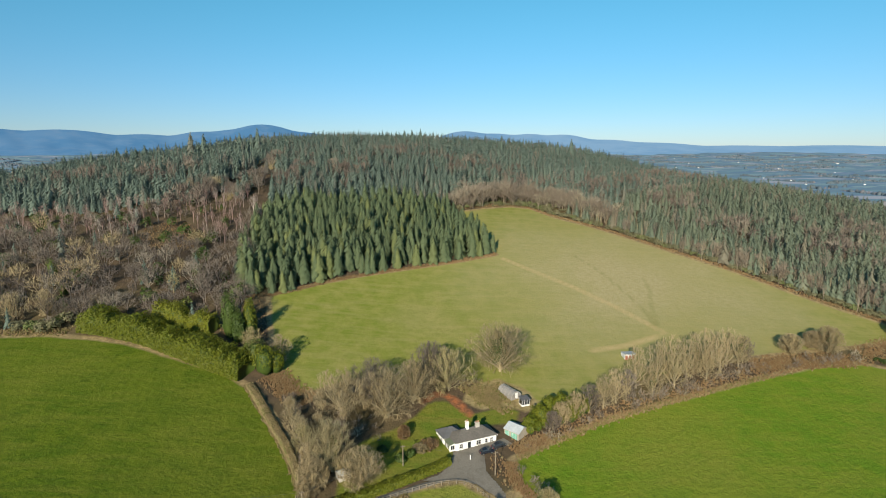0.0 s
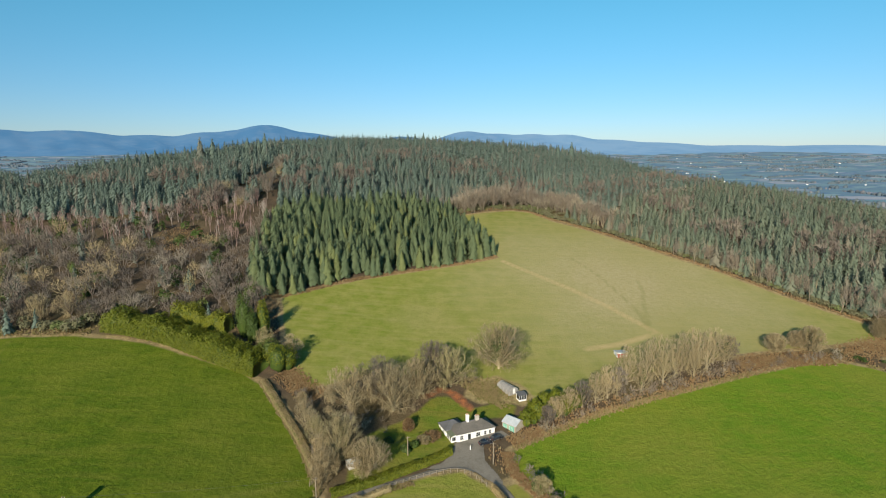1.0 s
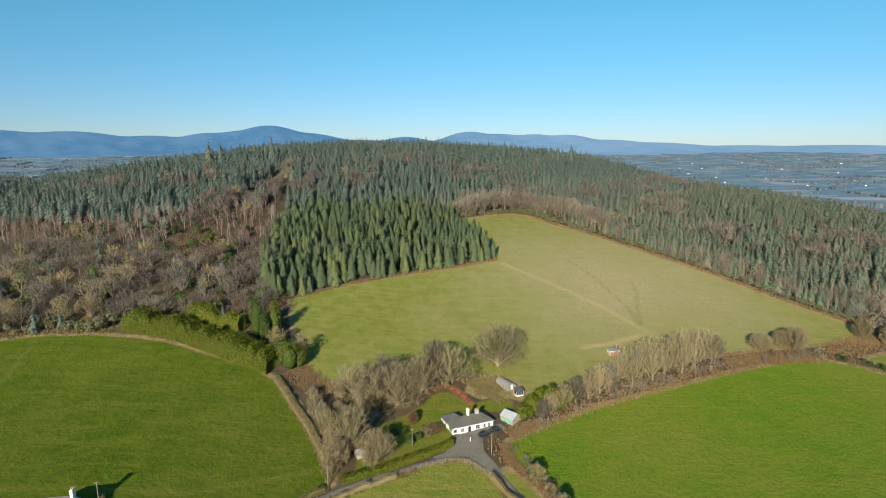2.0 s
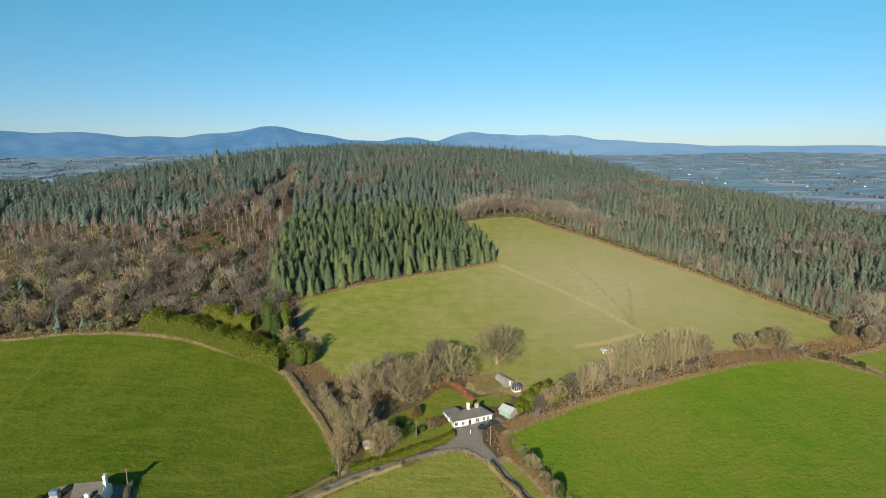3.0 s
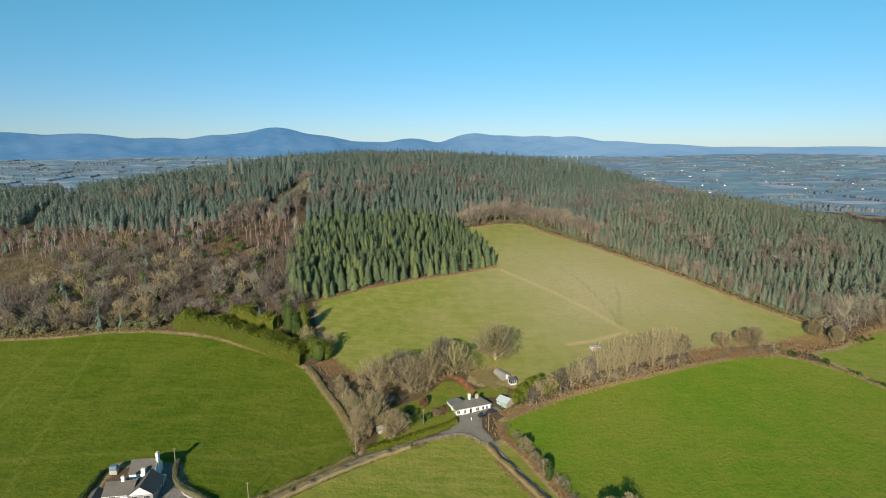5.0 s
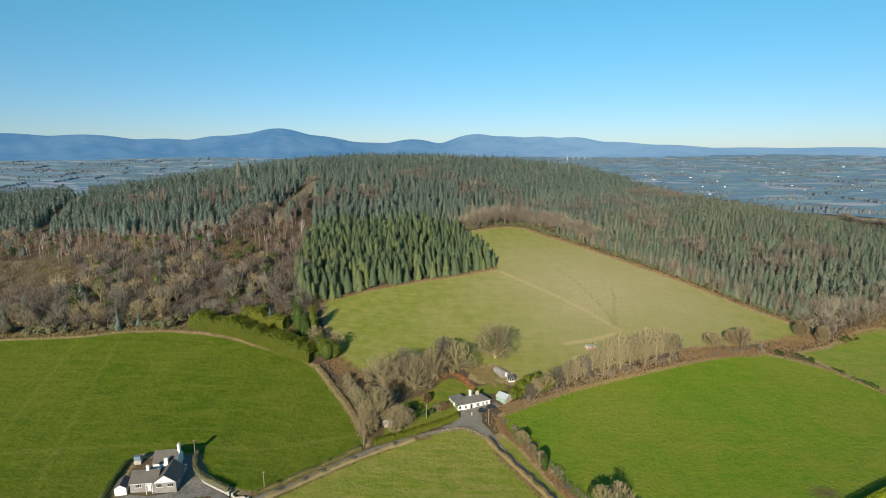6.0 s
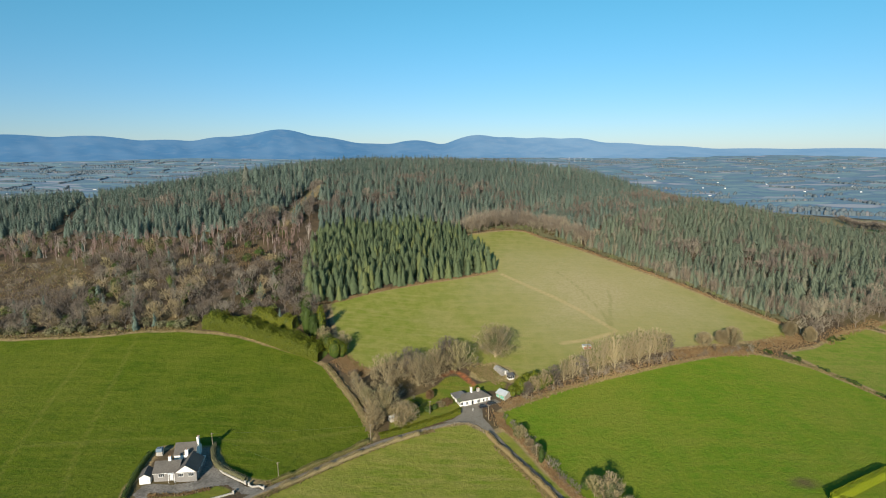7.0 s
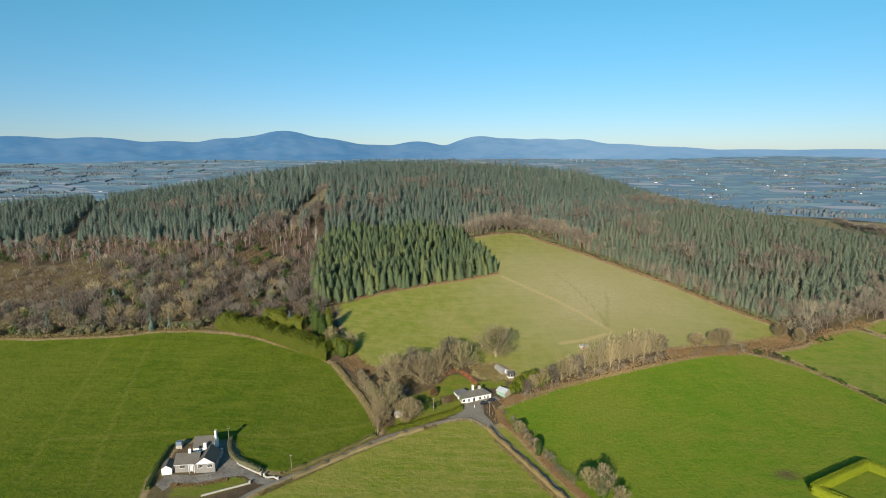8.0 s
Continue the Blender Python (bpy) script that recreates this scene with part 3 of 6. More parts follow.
# distant summits: bearing in degrees, height in metres, half-width in degrees
SUMMITS = [(-47, 220, 7), (-39, 220, 5), (-33.5, 216, 4.5), (-27.5, 190, 4), (-22.5, 214, 3), (-20, 230, 2.8), (-17.3, 274, 3.0), (-14.5, 219, 4),
           (-9.5, 160, 6), (-4.2, 186, 2.6), (2.2, 228, 2.6), (5, 208, 3.4), (8.5, 204, 3), (11.6, 198, 2.8), (15.5, 156, 4), (19.5, 132, 5), (27, 108, 7), (34, 108, 7), (43, 100, 8)]


def summit_line(a):
    h = np.zeros_like(a)
    for bearing, top, width in SUMMITS:
        h = np.maximum(h, top * np.exp(-((a - bearing) / width) ** 2 * 0.5 * 0.5))
    soft = np.exp(-np.arange(-6, 7) ** 2 / 8.0)
    return np.convolve(np.pad(h, 6, mode="edge"), soft / soft.sum(), mode="valid")


ang = np.arange(-60, 60.01, 0.25)
steps = np.linspace(0, 1, 22)
AN, ST = np.meshgrid(ang, steps, indexing="ij")
crest = summit_line(ang)[:, None]
RR = 4000 + ST * 800
rough = np.sin(AN * 2.1 + ST * 7) * np.sin(AN * 0.9 - ST * 5) * 5
HZ = 36 + (crest - 36) * ST ** 1.35 + rough * np.sin(np.pi * ST)
back = np.concatenate([np.stack([RR * np.sin(np.radians(AN)), RR * np.cos(np.radians(AN)), HZ], -1)], 1)
ii = np.arange(AN.size).reshape(AN.shape)
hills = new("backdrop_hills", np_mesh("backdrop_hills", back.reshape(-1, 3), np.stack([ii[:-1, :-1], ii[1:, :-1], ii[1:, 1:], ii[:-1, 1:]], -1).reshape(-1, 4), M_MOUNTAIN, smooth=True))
tagged(hills, "moorland hills on the horizon with blue haze painted in", "backdrop", kind="structure")


# ---- lanes ----
def smooth_line(line, step=1.5):
    """A polyline rounded at its corners, in even steps."""
    p = np.array(line, float)
    for _ in range(2):
        q = [p[0]]
        for a, b in zip(p, p[1:]):
            q += [a * 0.75 + b * 0.25, a * 0.25 + b * 0.75]
        p = np.array(q + [p[-1]])
    d = np.concatenate([[0], np.cumsum(np.hypot(*np.diff(p, axis=0).T))])
    s = np.arange(0, d[-1], step)
    return np.stack([np.interp(s, d, p[:, 0]), np.interp(s, d, p[:, 1])], 1)


def ribbon(name, line, width, lift, material, label, seed):
    rng = np.random.default_rng(seed)
    p = smooth_line(line)
    d = np.gradient(p, axis=0)
    d /= np.hypot(d[:, 0], d[:, 1])[:, None]
    side = np.stack([-d[:, 1], d[:, 0]], 1)
    cols = 7
    verts = []
    for k in range(cols):
        f = k / (cols - 1) - 0.5
        wob = rng.uniform(-0.15, 0.15, len(p)) if k in (0, cols - 1) else 0
        q = p + side * ((f * width + wob) * np.ones(len(p)))[:, None]
        crown = lift + 0.06 * (1 - (2 * f) ** 2) - (0.25 if k in (0, cols - 1) else 0.0)
        verts.append(np.column_stack([q, height(q[:, 0], q[:, 1]) + crown]))
    v = np.stack(verts, 1)
    n = np.arange(v.shape[0] * cols).reshape(v.shape[0], cols)
    ob = new(name, np_mesh(name, v.reshape(-1, 3), np.stack([n[:-1, :-1], n[1:, :-1], n[1:, 1:], n[:-1, 1:]], -1).reshape(-1, 4), material, smooth=True))
    return tagged(ob, label, "road", kind="structure")


def draped(name, poly, cell, lift, material, label, category):
    """A sheet that lies on the land inside a plan polygon."""
    p = np.array(poly, float)
    x, y = np.arange(p[:, 0].min(), p[:, 0].max() + cell, cell), np.arange(p[:, 1].min(), p[:, 1].max() + cell, cell)
    X, Y = np.meshgrid(x, y, indexing="ij")
    n = np.arange(X.size).reshape(X.shape)
    q = np.stack([n[:-1, :-1], n[1:, :-1], n[1:, 1:], n[:-1, 1:]], -1).reshape(-1, 4)
    keep = signed_distance(X.ravel()[q].mean(1), Y.ravel()[q].mean(1), poly) > 0
    q = q[keep]
    used, inv = np.unique(q, return_inverse=True)
    v = np.column_stack([X.ravel()[used], Y.ravel()[used], height(X.ravel()[used], Y.ravel()[used]) + lift])
    ob = new(name, np_mesh(name, v, inv.reshape(-1, 4), material, smooth=True))
    return tagged(ob, label, category, kind="structure")


ribbon("road_lane", LANE, 2.1, 0.10, M_TARMAC, "narrow worn grey tarmac lane between verges", 1)
ribbon("road_side_lane", SIDE_LANE, 2.0, 0.10, M_TARMAC, "narrow shaded tarmac lane beside a bank", 2)
draped("pavement_forecourt", [(-5.5, 136.4), (-1, 139), (2.2, 143), (3, 148), (7, 149.6), (18, 154.5), (20.5, 152), (17, 150.5), (11.5, 147.5), (11.6, 141), (14.5, 135.5), (16.4, 131.5), (13.8, 130.8),
       (9, 135.3), (5, 137), (0, 136.6)], 0.4, 0.17, M_TARMAC, "worn grey tarmac forecourt where two lanes meet", "pavement")
draped("pavement_drive", [(-108, 85), (-107, 89.5), (-104, 90.8), (-97, 91), (-89.5, 93.5), (-88, 101), (-86, 101), (-82.3, 97.2), (-77, 95), (-72.5, 92.2), (-66, 91.2), (-68, 88.5), (-72.6, 88.6), (-76, 90.6),
       (-79, 92.5), (-84.5, 91), (-91.2, 87.2), (-101, 86.2), (-104, 82)], 0.4, 0.12, M_GRAVEL, "grey gravel drive round a bungalow", "driveway")

draped("pavement_yard", YARD, 0.4, 0.08, M_GRAVEL, "dark gravel yard between a bungalow and a hedge", "driveway")


# ---- plants ----
def conifer(rng, h, r, n, low=0.05):
    """The crown of a conifer: drooping sprays round a slender core, with a pointed leader."""
    verts, faces = [], []
    for k in range(5):
        a = 1.2566 * k
        verts.append((0.42 * r * math.cos(a), 0.42 * r * math.sin(a), h * low))
    verts.append((0, 0, h * 0.9))
    faces += [(k, (k + 1) % 5, 5) for k in range(5)]
    turn = rng.uniform(0, 6.28)
    for i in range(n):
        u = (i + 0.5) / n
        f = 0.45 * u + 0.55 * (1 - math.sqrt(1 - u))
        q = r * ((1 - f) ** 0.64 * 0.97 + 0.03) * rng.uniform(0.7, 1.2)
        a = turn + i * 2.39996 + rng.uniform(-0.3, 0.3)
        c, d, z = math.cos(a), math.sin(a), h * (low + (0.97 - low) * f) + rng.uniform(-0.02, 0.02) * h
        w, b = 0.3 * q + 0.12, len(verts)
        verts += [(0.22 * q * c, 0.22 * q * d, z + 0.4 * q + 0.25), (0.72 * q * c - w * d, 0.72 * q * d + w * c, z - 0.08 * q), (q * c, q * d, z - 0.36 * q), (0.72 * q * c + w * d, 0.72 * q * d - w * c, z - 0.08 * q)]
        faces += [(b, b + 1, b + 2), (b, b + 2, b + 3)]
    for c, d in ((0.16, 0.0), (0.0, 0.16)):
        b = len(verts)
        verts += [(c, d, h * 0.86), (-c, -d, h * 0.86), (0, 0, h)]
        faces.append((b, b + 1, b + 2))
    v, f = np.array(verts), np.array(faces)
    out = np.cross(v[f[:, 1]] - v[f[:, 0]], v[f[:, 2]] - v[f[:, 0]])
    turned = (out * crown_normals(v[f].mean(1))).sum(1) < 0
    f[turned] = f[turned][:, ::-1]
    return v, f


def prisms(p0, p1, r0, r1, sides):
    """Tapered sticks as triangles."""
    d = p1 - p0
    d = d / np.maximum(np.linalg.norm(d, axis=1, keepdims=True), 1e-6)
    a = np.cross(d, np.where(np.abs(d[:, 2:3]) < 0.9, [[0, 0, 1.0]], [[1.0, 0, 0]]))
    a /= np.linalg.norm(a, axis=1, keepdims=True)
    b = np.cross(d, a)
    if sides == 2:
        v = np.stack([p0 - a * r0[:, None], p0 + a * r0[:, None], p1 + a * r1[:, None], p1 - a * r1[:, None]], 1)
        n = np.arange(len(p0))[:, None] * 4
        return v.reshape(-1, 3), np.concatenate([n + [0, 1, 2], n + [0, 2, 3]])
    w = np.arange(sides) * 2 * np.pi / sides
    ring = a[:, None] * np.cos(w)[None, :, None] + b[:, None] * np.sin(w)[None, :, None]
    v = np.concatenate([p0[:, None] + ring * r0[:, None, None], p1[:, None] + ring * r1[:, None, None]], 1)
    n = np.arange(len(p0))[:, None] * 2 * sides
    f = []
    for k in range(sides):
        m = (k + 1) % sides
        f += [n + [k, m, sides + m], n + [k, sides + m, sides + k]]
    return v.reshape(-1, 3), np.concatenate(f)


def bare_tree(seed, H, spread, limbs, forks, twigs, twig_len, twig_w, upright=0.5, fork_len=0.5, trunk=0.28):
    """A leafless tree: returns the sticks of its trunk and limbs, and of its branches and twigs."""
    rng = np.random.default_rng(seed)
    wood, fine = [], []

    def turned(d, angle):
        side = np.cross(d, rng.normal(size=3))
        side /= np.linalg.norm(side) + 1e-9
        v = d * math.cos(angle) + side * math.sin(angle)
        return v / np.linalg.norm(v)

    def domed(p):
        """Keeps a shoot within the round of the crown."""
        q = (p - heart) / np.array([spread, spread, H * 0.53])
        n = np.linalg.norm(q)
        return p if n < 0.96 else heart + (p - heart) / n * rng.uniform(0.88, 1.1)

    base_r = H * 0.026
    heart = np.array([0, 0, H * 0.48])
    top = np.array([rng.uniform(-0.3, 0.3), rng.uniform(-0.3, 0.3), H * (trunk + 0.16)])
    wood.append((np.array([0, 0, -0.6]), top, base_r * 1.2, base_r * 0.8))
    for l in range(limbs):
        u = (l + 0.5) / limbs
        low = 0.3 if trunk > 0.12 else 0.68
        rise = math.sin(math.radians(90 * u ** 0.8)) * (0.98 + low) - low
        rise = min(0.98, rise)
        flat = math.sqrt(max(0.0, 1 - rise * rise))
        a = l * 2.39996 + rng.uniform(-0.4, 0.4)
        q = rng.uniform(0.66, 0.92)
        target = heart + np.array([math.cos(a) * flat * spread * q, math.sin(a) * flat * spread * q, rise * H * 0.5 * q])
        start = np.array([top[0], top[1], 0]) * 0.9 + np.array([0, 0, H * (trunk * 0.7 + (trunk * 0.3 + 0.16) * u)])
        p, n = start, 4
        for s in range(1, n + 1):
            f = s / n
            bow = np.array([0, 0, 1.0]) * H * 0.05 * math.sin(math.pi * f) * (upright - 0.35) * -2.0
            q = start + (target - start) * f + bow + rng.normal(size=3) * H * 0.012
            r0, r1 = base_r * 0.36 * (1 - 0.78 * (s - 1) / n), base_r * 0.36 * (1 - 0.78 * f)
            wood.append((p, q, r0, r1))
            d = (q - p) / (np.linalg.norm(q - p) + 1e-6)
            out = (q - heart) / (np.linalg.norm(q - heart) + 1e-6)
            d = d * 0.55 + out * 0.45
            d /= np.linalg.norm(d)
            for k in range(forks if s > 1 else max(1, forks // 2)):
                v = turned(d, rng.uniform(0.35, 1.25))
                v[2] += upright * 0.45
                v /= np.linalg.norm(v)
                L = min(H, spread * 1.7) * 0.2 * fork_len / 0.5 * rng.uniform(0.6, 1.15)
                mid = q + v * L * 0.5 + rng.normal(size=3) * L * 0.05
                v2 = v + np.array([0, 0, 0.2])
                mid = domed(mid)
                end = domed(mid + v2 / np.linalg.norm(v2) * L * 0.5)
                rb = max(base_r * 0.12, twig_w * 0.7)
                fine.append((q, mid, rb, rb * 0.75))
                fine.append((mid, end, rb * 0.75, twig_w * 0.6))
                for t in range(twigs):
                    g = rng.uniform(0.2, 1.0)
                    s0 = q + (mid - q) * g * 2 if g < 0.5 else mid + (end - mid) * (g - 0.5) * 2
                    w = turned(v, rng.uniform(0.3, 1.2))
                    w[2] += upright * 0.4
                    w /= np.linalg.norm(w)
                    e = domed(s0 + w * twig_len * rng.uniform(0.5, 1.1))
                    if e[2] > 0.1:
                        fine.append((s0, e, twig_w * 0.6, twig_w * 0.25))
            p = q
    pack = lambda s: (np.array([i[0] for i in s]), np.array([i[1] for i in s]), np.array([i[2] for i in s]), np.array([i[3] for i in s]))
    return pack(wood), pack(fine)


def domed_tree(seed, H, spread, limbs, n, width, low=0.1, upright=0.3):
    """A leafless tree seen from afar: a few limbs that fan out of a short trunk into a round crown of fine twigs."""
    rng = np.random.default_rng(seed)
    heart, size = np.array([0, 0, H * (0.5 + low * 0.4)]), np.array([spread, spread, H * (0.5 - low * 0.4)])
    lumps = rng.normal(size=(7, 3))
    lumps /= np.linalg.norm(lumps, axis=1, keepdims=True)
    p0, p1, r0, r1 = [np.array([0, 0, -0.5])], [np.array([0, 0, H * 0.3])], [H * 0.022], [H * 0.014]
    for k in range(limbs):
        a, up = k * 2.39996 + rng.uniform(-0.3, 0.3), rng.uniform(0.05, 0.95)
        tip = heart + size * np.array([math.cos(a) * math.sqrt(1 - up * up), math.sin(a) * math.sqrt(1 - up * up), up]) * rng.uniform(0.7, 0.9)
        start = np.array([0, 0, H * rng.uniform(0.12 + low * 0.5, 0.3)])
        mid = start + (tip - start) * 0.5 + rng.normal(size=3) * H * 0.02 - np.array([0, 0, H * 0.03])
        p0 += [start, mid]
        p1 += [mid, tip]
        r0 += [H * 0.012, H * 0.008]
        r1 += [H * 0.008, H * 0.003]
    wood = prisms(np.array(p0), np.array(p1), np.array(r0), np.array(r1), 3)
    u = rng.normal(size=(n, 3))
    u[:, 2] = np.where(u[:, 2] < -0.5, -u[:, 2], u[:, 2])
    u /= np.linalg.norm(u, axis=1, keepdims=True)
    swell = 0.8 + 0.3 * np.max(np.exp(-((u[:, None] - lumps[None]) ** 2).sum(-1) * 3.0), 1)
    tip = heart + u * size * (swell * rng.uniform(0.62, 1.04, n))[:, None]
    way = u + rng.normal(size=(n, 3)) * 0.42 + [0, 0, upright]
    way /= np.linalg.norm(way, axis=1, keepdims=True)
    root = tip - way * (spread * rng.uniform(0.25, 0.5, n))[:, None]
    side = np.cross(way, rng.normal(size=(n, 3)))
    side *= (width * rng.uniform(0.6, 1.3, n) / np.linalg.norm(side, axis=1))[:, None]
    twigs = np.stack([root - side * 0.5, root + side * 0.5, tip], 1).reshape(-1, 3)
    return join(wood, (twigs, np.arange(3 * n).reshape(-1, 3)))


def leafy(seed, n, rx, ry, rz, size, lumps=9):
    """A leafy mass: many small leaf sprays on a lumpy round body that rests on the ground."""
    rng = np.random.default_rng(seed)
    u = rng.normal(size=(n, 3))
    u[:, 2] = np.where(u[:, 2] < -0.35, -u[:, 2], u[:, 2])
    u /= np.linalg.norm(u, axis=1, keepdims=True)
    centres = rng.normal(size=(lumps, 3))
    centres[:, 2] = np.abs(centres[:, 2])
    centres /= np.linalg.norm(centres, axis=1, keepdims=True)
    swell = np.max(np.exp(-((u[:, None] - centres[None]) ** 2).sum(-1) * 4.0), 1)
    q = (0.66 + 0.38 * swell) * rng.uniform(0.8, 1.08, n)
    p = u * q[:, None] * [rx, ry, rz * 0.62] + [0, 0, rz * 0.42]
    return leaf_quads(rng, p, u, size)


def leaf_quads(rng, p, out, size):
    n = len(p)
    nrm = out + rng.normal(size=(n, 3)) * 0.55 + [0, 0, 0.25]
    nrm /= np.linalg.norm(nrm, axis=1, keepdims=True)
    a = np.cross(nrm, rng.normal(size=(n, 3)))
    a /= np.linalg.norm(a, axis=1, keepdims=True)
    b = np.cross(nrm, a)
    s = (size * rng.uniform(0.6, 1.3, n))[:, None]
    v = np.stack([p - a * s * 0.5, p + b * s * 0.32, p + a * s * 0.55 + nrm * s * 0.1, p - b * s * 0.32], 1).reshape(-1, 3)
    k = np.arange(n)[:, None] * 4
    return v, np.concatenate([k + [0, 1, 2], k + [0, 2, 3]])


# an added dark filler that stops light passing between the leaves
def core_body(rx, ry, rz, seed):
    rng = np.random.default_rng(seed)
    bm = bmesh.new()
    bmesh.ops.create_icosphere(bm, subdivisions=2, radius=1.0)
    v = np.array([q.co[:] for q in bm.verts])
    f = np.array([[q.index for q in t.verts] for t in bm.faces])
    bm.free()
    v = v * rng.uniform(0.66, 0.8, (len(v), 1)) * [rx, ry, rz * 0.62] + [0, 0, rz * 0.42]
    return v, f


def join(*pairs):
    vs, fs, n = [], [], 0
    for v, f in pairs:
        vs.append(v)
        fs.append(f + n)
        n += len(v)
    return np.concatenate(vs), np.concatenate(fs)


def planted(variants, places, rng, name, material, label, category, lo=0.8, hi=1.2, sink=0.0, pick=None, round_off=False):
    """One object of plants past counting: copies of the variants at plan places."""
    places = np.asarray(places)
    if pick is None:
        pick = rng.integers(0, len(variants), len(places))
    z = height(places[:, 0], places[:, 1]) - sink
    turn, grow, tint = rng.uniform(0, 6.283, len(places)), rng.uniform(lo, hi, len(places)), rng.uniform(0, 1, len(places))
    vs, fs, ts, ns, n = [], [], [], [], 0
    for k, (v, f) in enumerate(variants):
        sel = np.where(pick == k)[0]
        if not len(sel):
            continue
        c, s = np.cos(turn[sel])[:, None], np.sin(turn[sel])[:, None]
        g, wide = grow[sel][:, None], (grow[sel] * rng.uniform(0.85, 1.15, len(sel)))[:, None]
        x = (v[None, :, 0] * c - v[None, :, 1] * s) * wide + places[sel, 0:1]
        y = (v[None, :, 0] * s + v[None, :, 1] * c) * wide + places[sel, 1:2]
        q = np.stack([x, y, v[None, :, 2] * g + z[sel][:, None]], -1)
        vs.append(q.reshape(-1, 3))
        fs.append((f[None] + (np.arange(len(sel)) * len(v))[:, None, None]).reshape(-1, 3) + n)
        ts.append(np.repeat(tint[sel], len(v)))
        if round_off:
            w = crown_normals(v)
            ns.append(np.stack([w[None, :, 0] * c - w[None, :, 1] * s, w[None, :, 0] * s + w[None, :, 1] * c, np.broadcast_to(w[None, :, 2], x.shape)], -1).reshape(-1, 3))
        n += len(sel) * len(v)
    ob = new(name, np_mesh(name, np.concatenate(vs), np.concatenate(fs), material, np.concatenate(ts), normals=np.concatenate(ns) if round_off else None))
    return tagged(ob, label, category, kind="stuff")


def sown(poly, step, rng, jitter=0.42, keep=1.0, avoid=()):
    """Plan places inside a polygon on a shaken grid, clear of the avoided polygons."""
    p = np.array(poly, float)
    x, y = np.meshgrid(np.arange(p[:, 0].min(), p[:, 0].max(), step), np.arange(p[:, 1].min(), p[:, 1].max(), step))
    x, y = x.ravel() + rng.uniform(-jitter, jitter, x.size) * step, y.ravel() + rng.uniform(-jitter, jitter, x.size) * step
    ok = signed_distance(x, y, poly) > 0
    for a in avoid:
        ok &= signed_distance(x, y, a) < -0.5
    ok &= rng.uniform(0, 1, x.size) < keep
    return np.column_stack([x[ok], y[ok]])


def along(line, width, per_metre, rng):
    """Plan places strewn along a line."""
    p = smooth_line(line, 0.5)
    d = np.gradient(p, axis=0)
    d /= np.hypot(d[:, 0], d[:, 1])[:, None] + 1e-9
    n = int(len(p) * 0.5 * per_metre)
    k = rng.integers(0, len(p), n)
    o = (rng.uniform(-0.5, 0.5, n) + rng.uniform(-0.5, 0.5, n)) * width * 0.62
    return p[k] + np.column_stack([-d[k, 1], d[k, 0]]) * o[:, None] + d[k] * rng.uniform(-0.3, 0.3, (n, 1))


planted(knobs, FAR_HEDGES, far_rng, "lowland_hedgerows", M_FARTREE, "dark hedgerows and copses across a lowland, tinted blue for haze", "hedgerow", 0.5, 1.4, sink=-3.0)

rng = np.random.default_rng(11)
# -- conifer woods --
PLANTATION = [(-86, 232), (-70, 234), (-56, 245), (-40, 255), (-19, 265), (7, 276), (27, 286), (14, 312), (2, 338), (-20, 345), (-60, 338), (-100, 318), (-98, 270)]
WEST_BREAK = [(-322, 350), (-312, 350), (-385, 520), (-440, 600), (-450, 590), (-395, 510)]
HILL_WOOD = [(-100, 322), (-60, 341), (-20, 348), (2, 344), (15, 372), (60, 382), (95, 352), (125, 380), (175, 420), (240, 470), (255, 560), (230, 640), (160, 730), (-60, 760), (-220, 720), (-215, 560), (-130, 470)]
EAST_WOOD = [(100, 322), (118, 303), (137, 285), (155, 268), (172, 252), (190, 238), (225, 245), (262, 262), (305, 280), (390, 350), (410, 430), (340, 520), (245, 560), (240, 470), (175, 420), (125, 380)]
WEST_WOOD = [(-120, 342), (-150, 338), (-200, 325), (-245, 330), (-330, 352), (-420, 345), (-520, 380), (-520, 520), (-430, 590), (-300, 620), (-215, 620), (-160, 520), (-125, 430)]
BROWN_WOOD = [(-79, 229), (-90, 262), (-97, 300), (-112, 335), (-150, 336), (-200, 322), (-245, 327), (-330, 350), (-420, 340), (-420, 200), (-330, 193), (-250, 192.5), (-228, 190.5), (-184, 191), (-162, 196), (-134, 200), (-130, 207), (-103, 205), (-86, 203), (-74, 212)]
CLEARING = [(-372, 320), (-325, 303), (-277, 297), (-234, 268), (-214, 250), (-240, 236), (-264, 224), (-330, 232), (-400, 262)]
SCAR = [(-160, 303), (-140, 307), (-122, 286), (-121, 272), (-136, 264), (-153, 283)]
fine_spruce = [conifer(rng, rng.uniform(13, 16), rng.uniform(3.1, 3.7), 115, 0.03) for _ in range(6)]
mid_spruce = [conifer(rng, rng.uniform(11, 15), rng.uniform(2.6, 3.4), 44) for _ in range(7)]
far_spruce = [conifer(rng, rng.uniform(10, 14), rng.uniform(2.7, 3.5), 19) for _ in range(6)]

rows = sown(PLANTATION, 3.8, rng, 0.46)
front = signed_distance(rows[:, 0], rows[:, 1], PLANTATION)
edge_row = (front < 7.5) & (rows[:, 1] > 230) & (rows[:, 0] > -75) & (line_distance(rows[:, 0], rows[:, 1], [(-70, 234), (-56, 245), (-19, 265), (27, 286), (14, 312)]) < 7.5)
planted(fine_spruce, rows[~edge_row], rng, "spruce_plantation", M_SPRUCE, "dense dark green spruce plantation in rows", "conifer wood", 0.7, 1.15, round_off=True)
prototypes = []
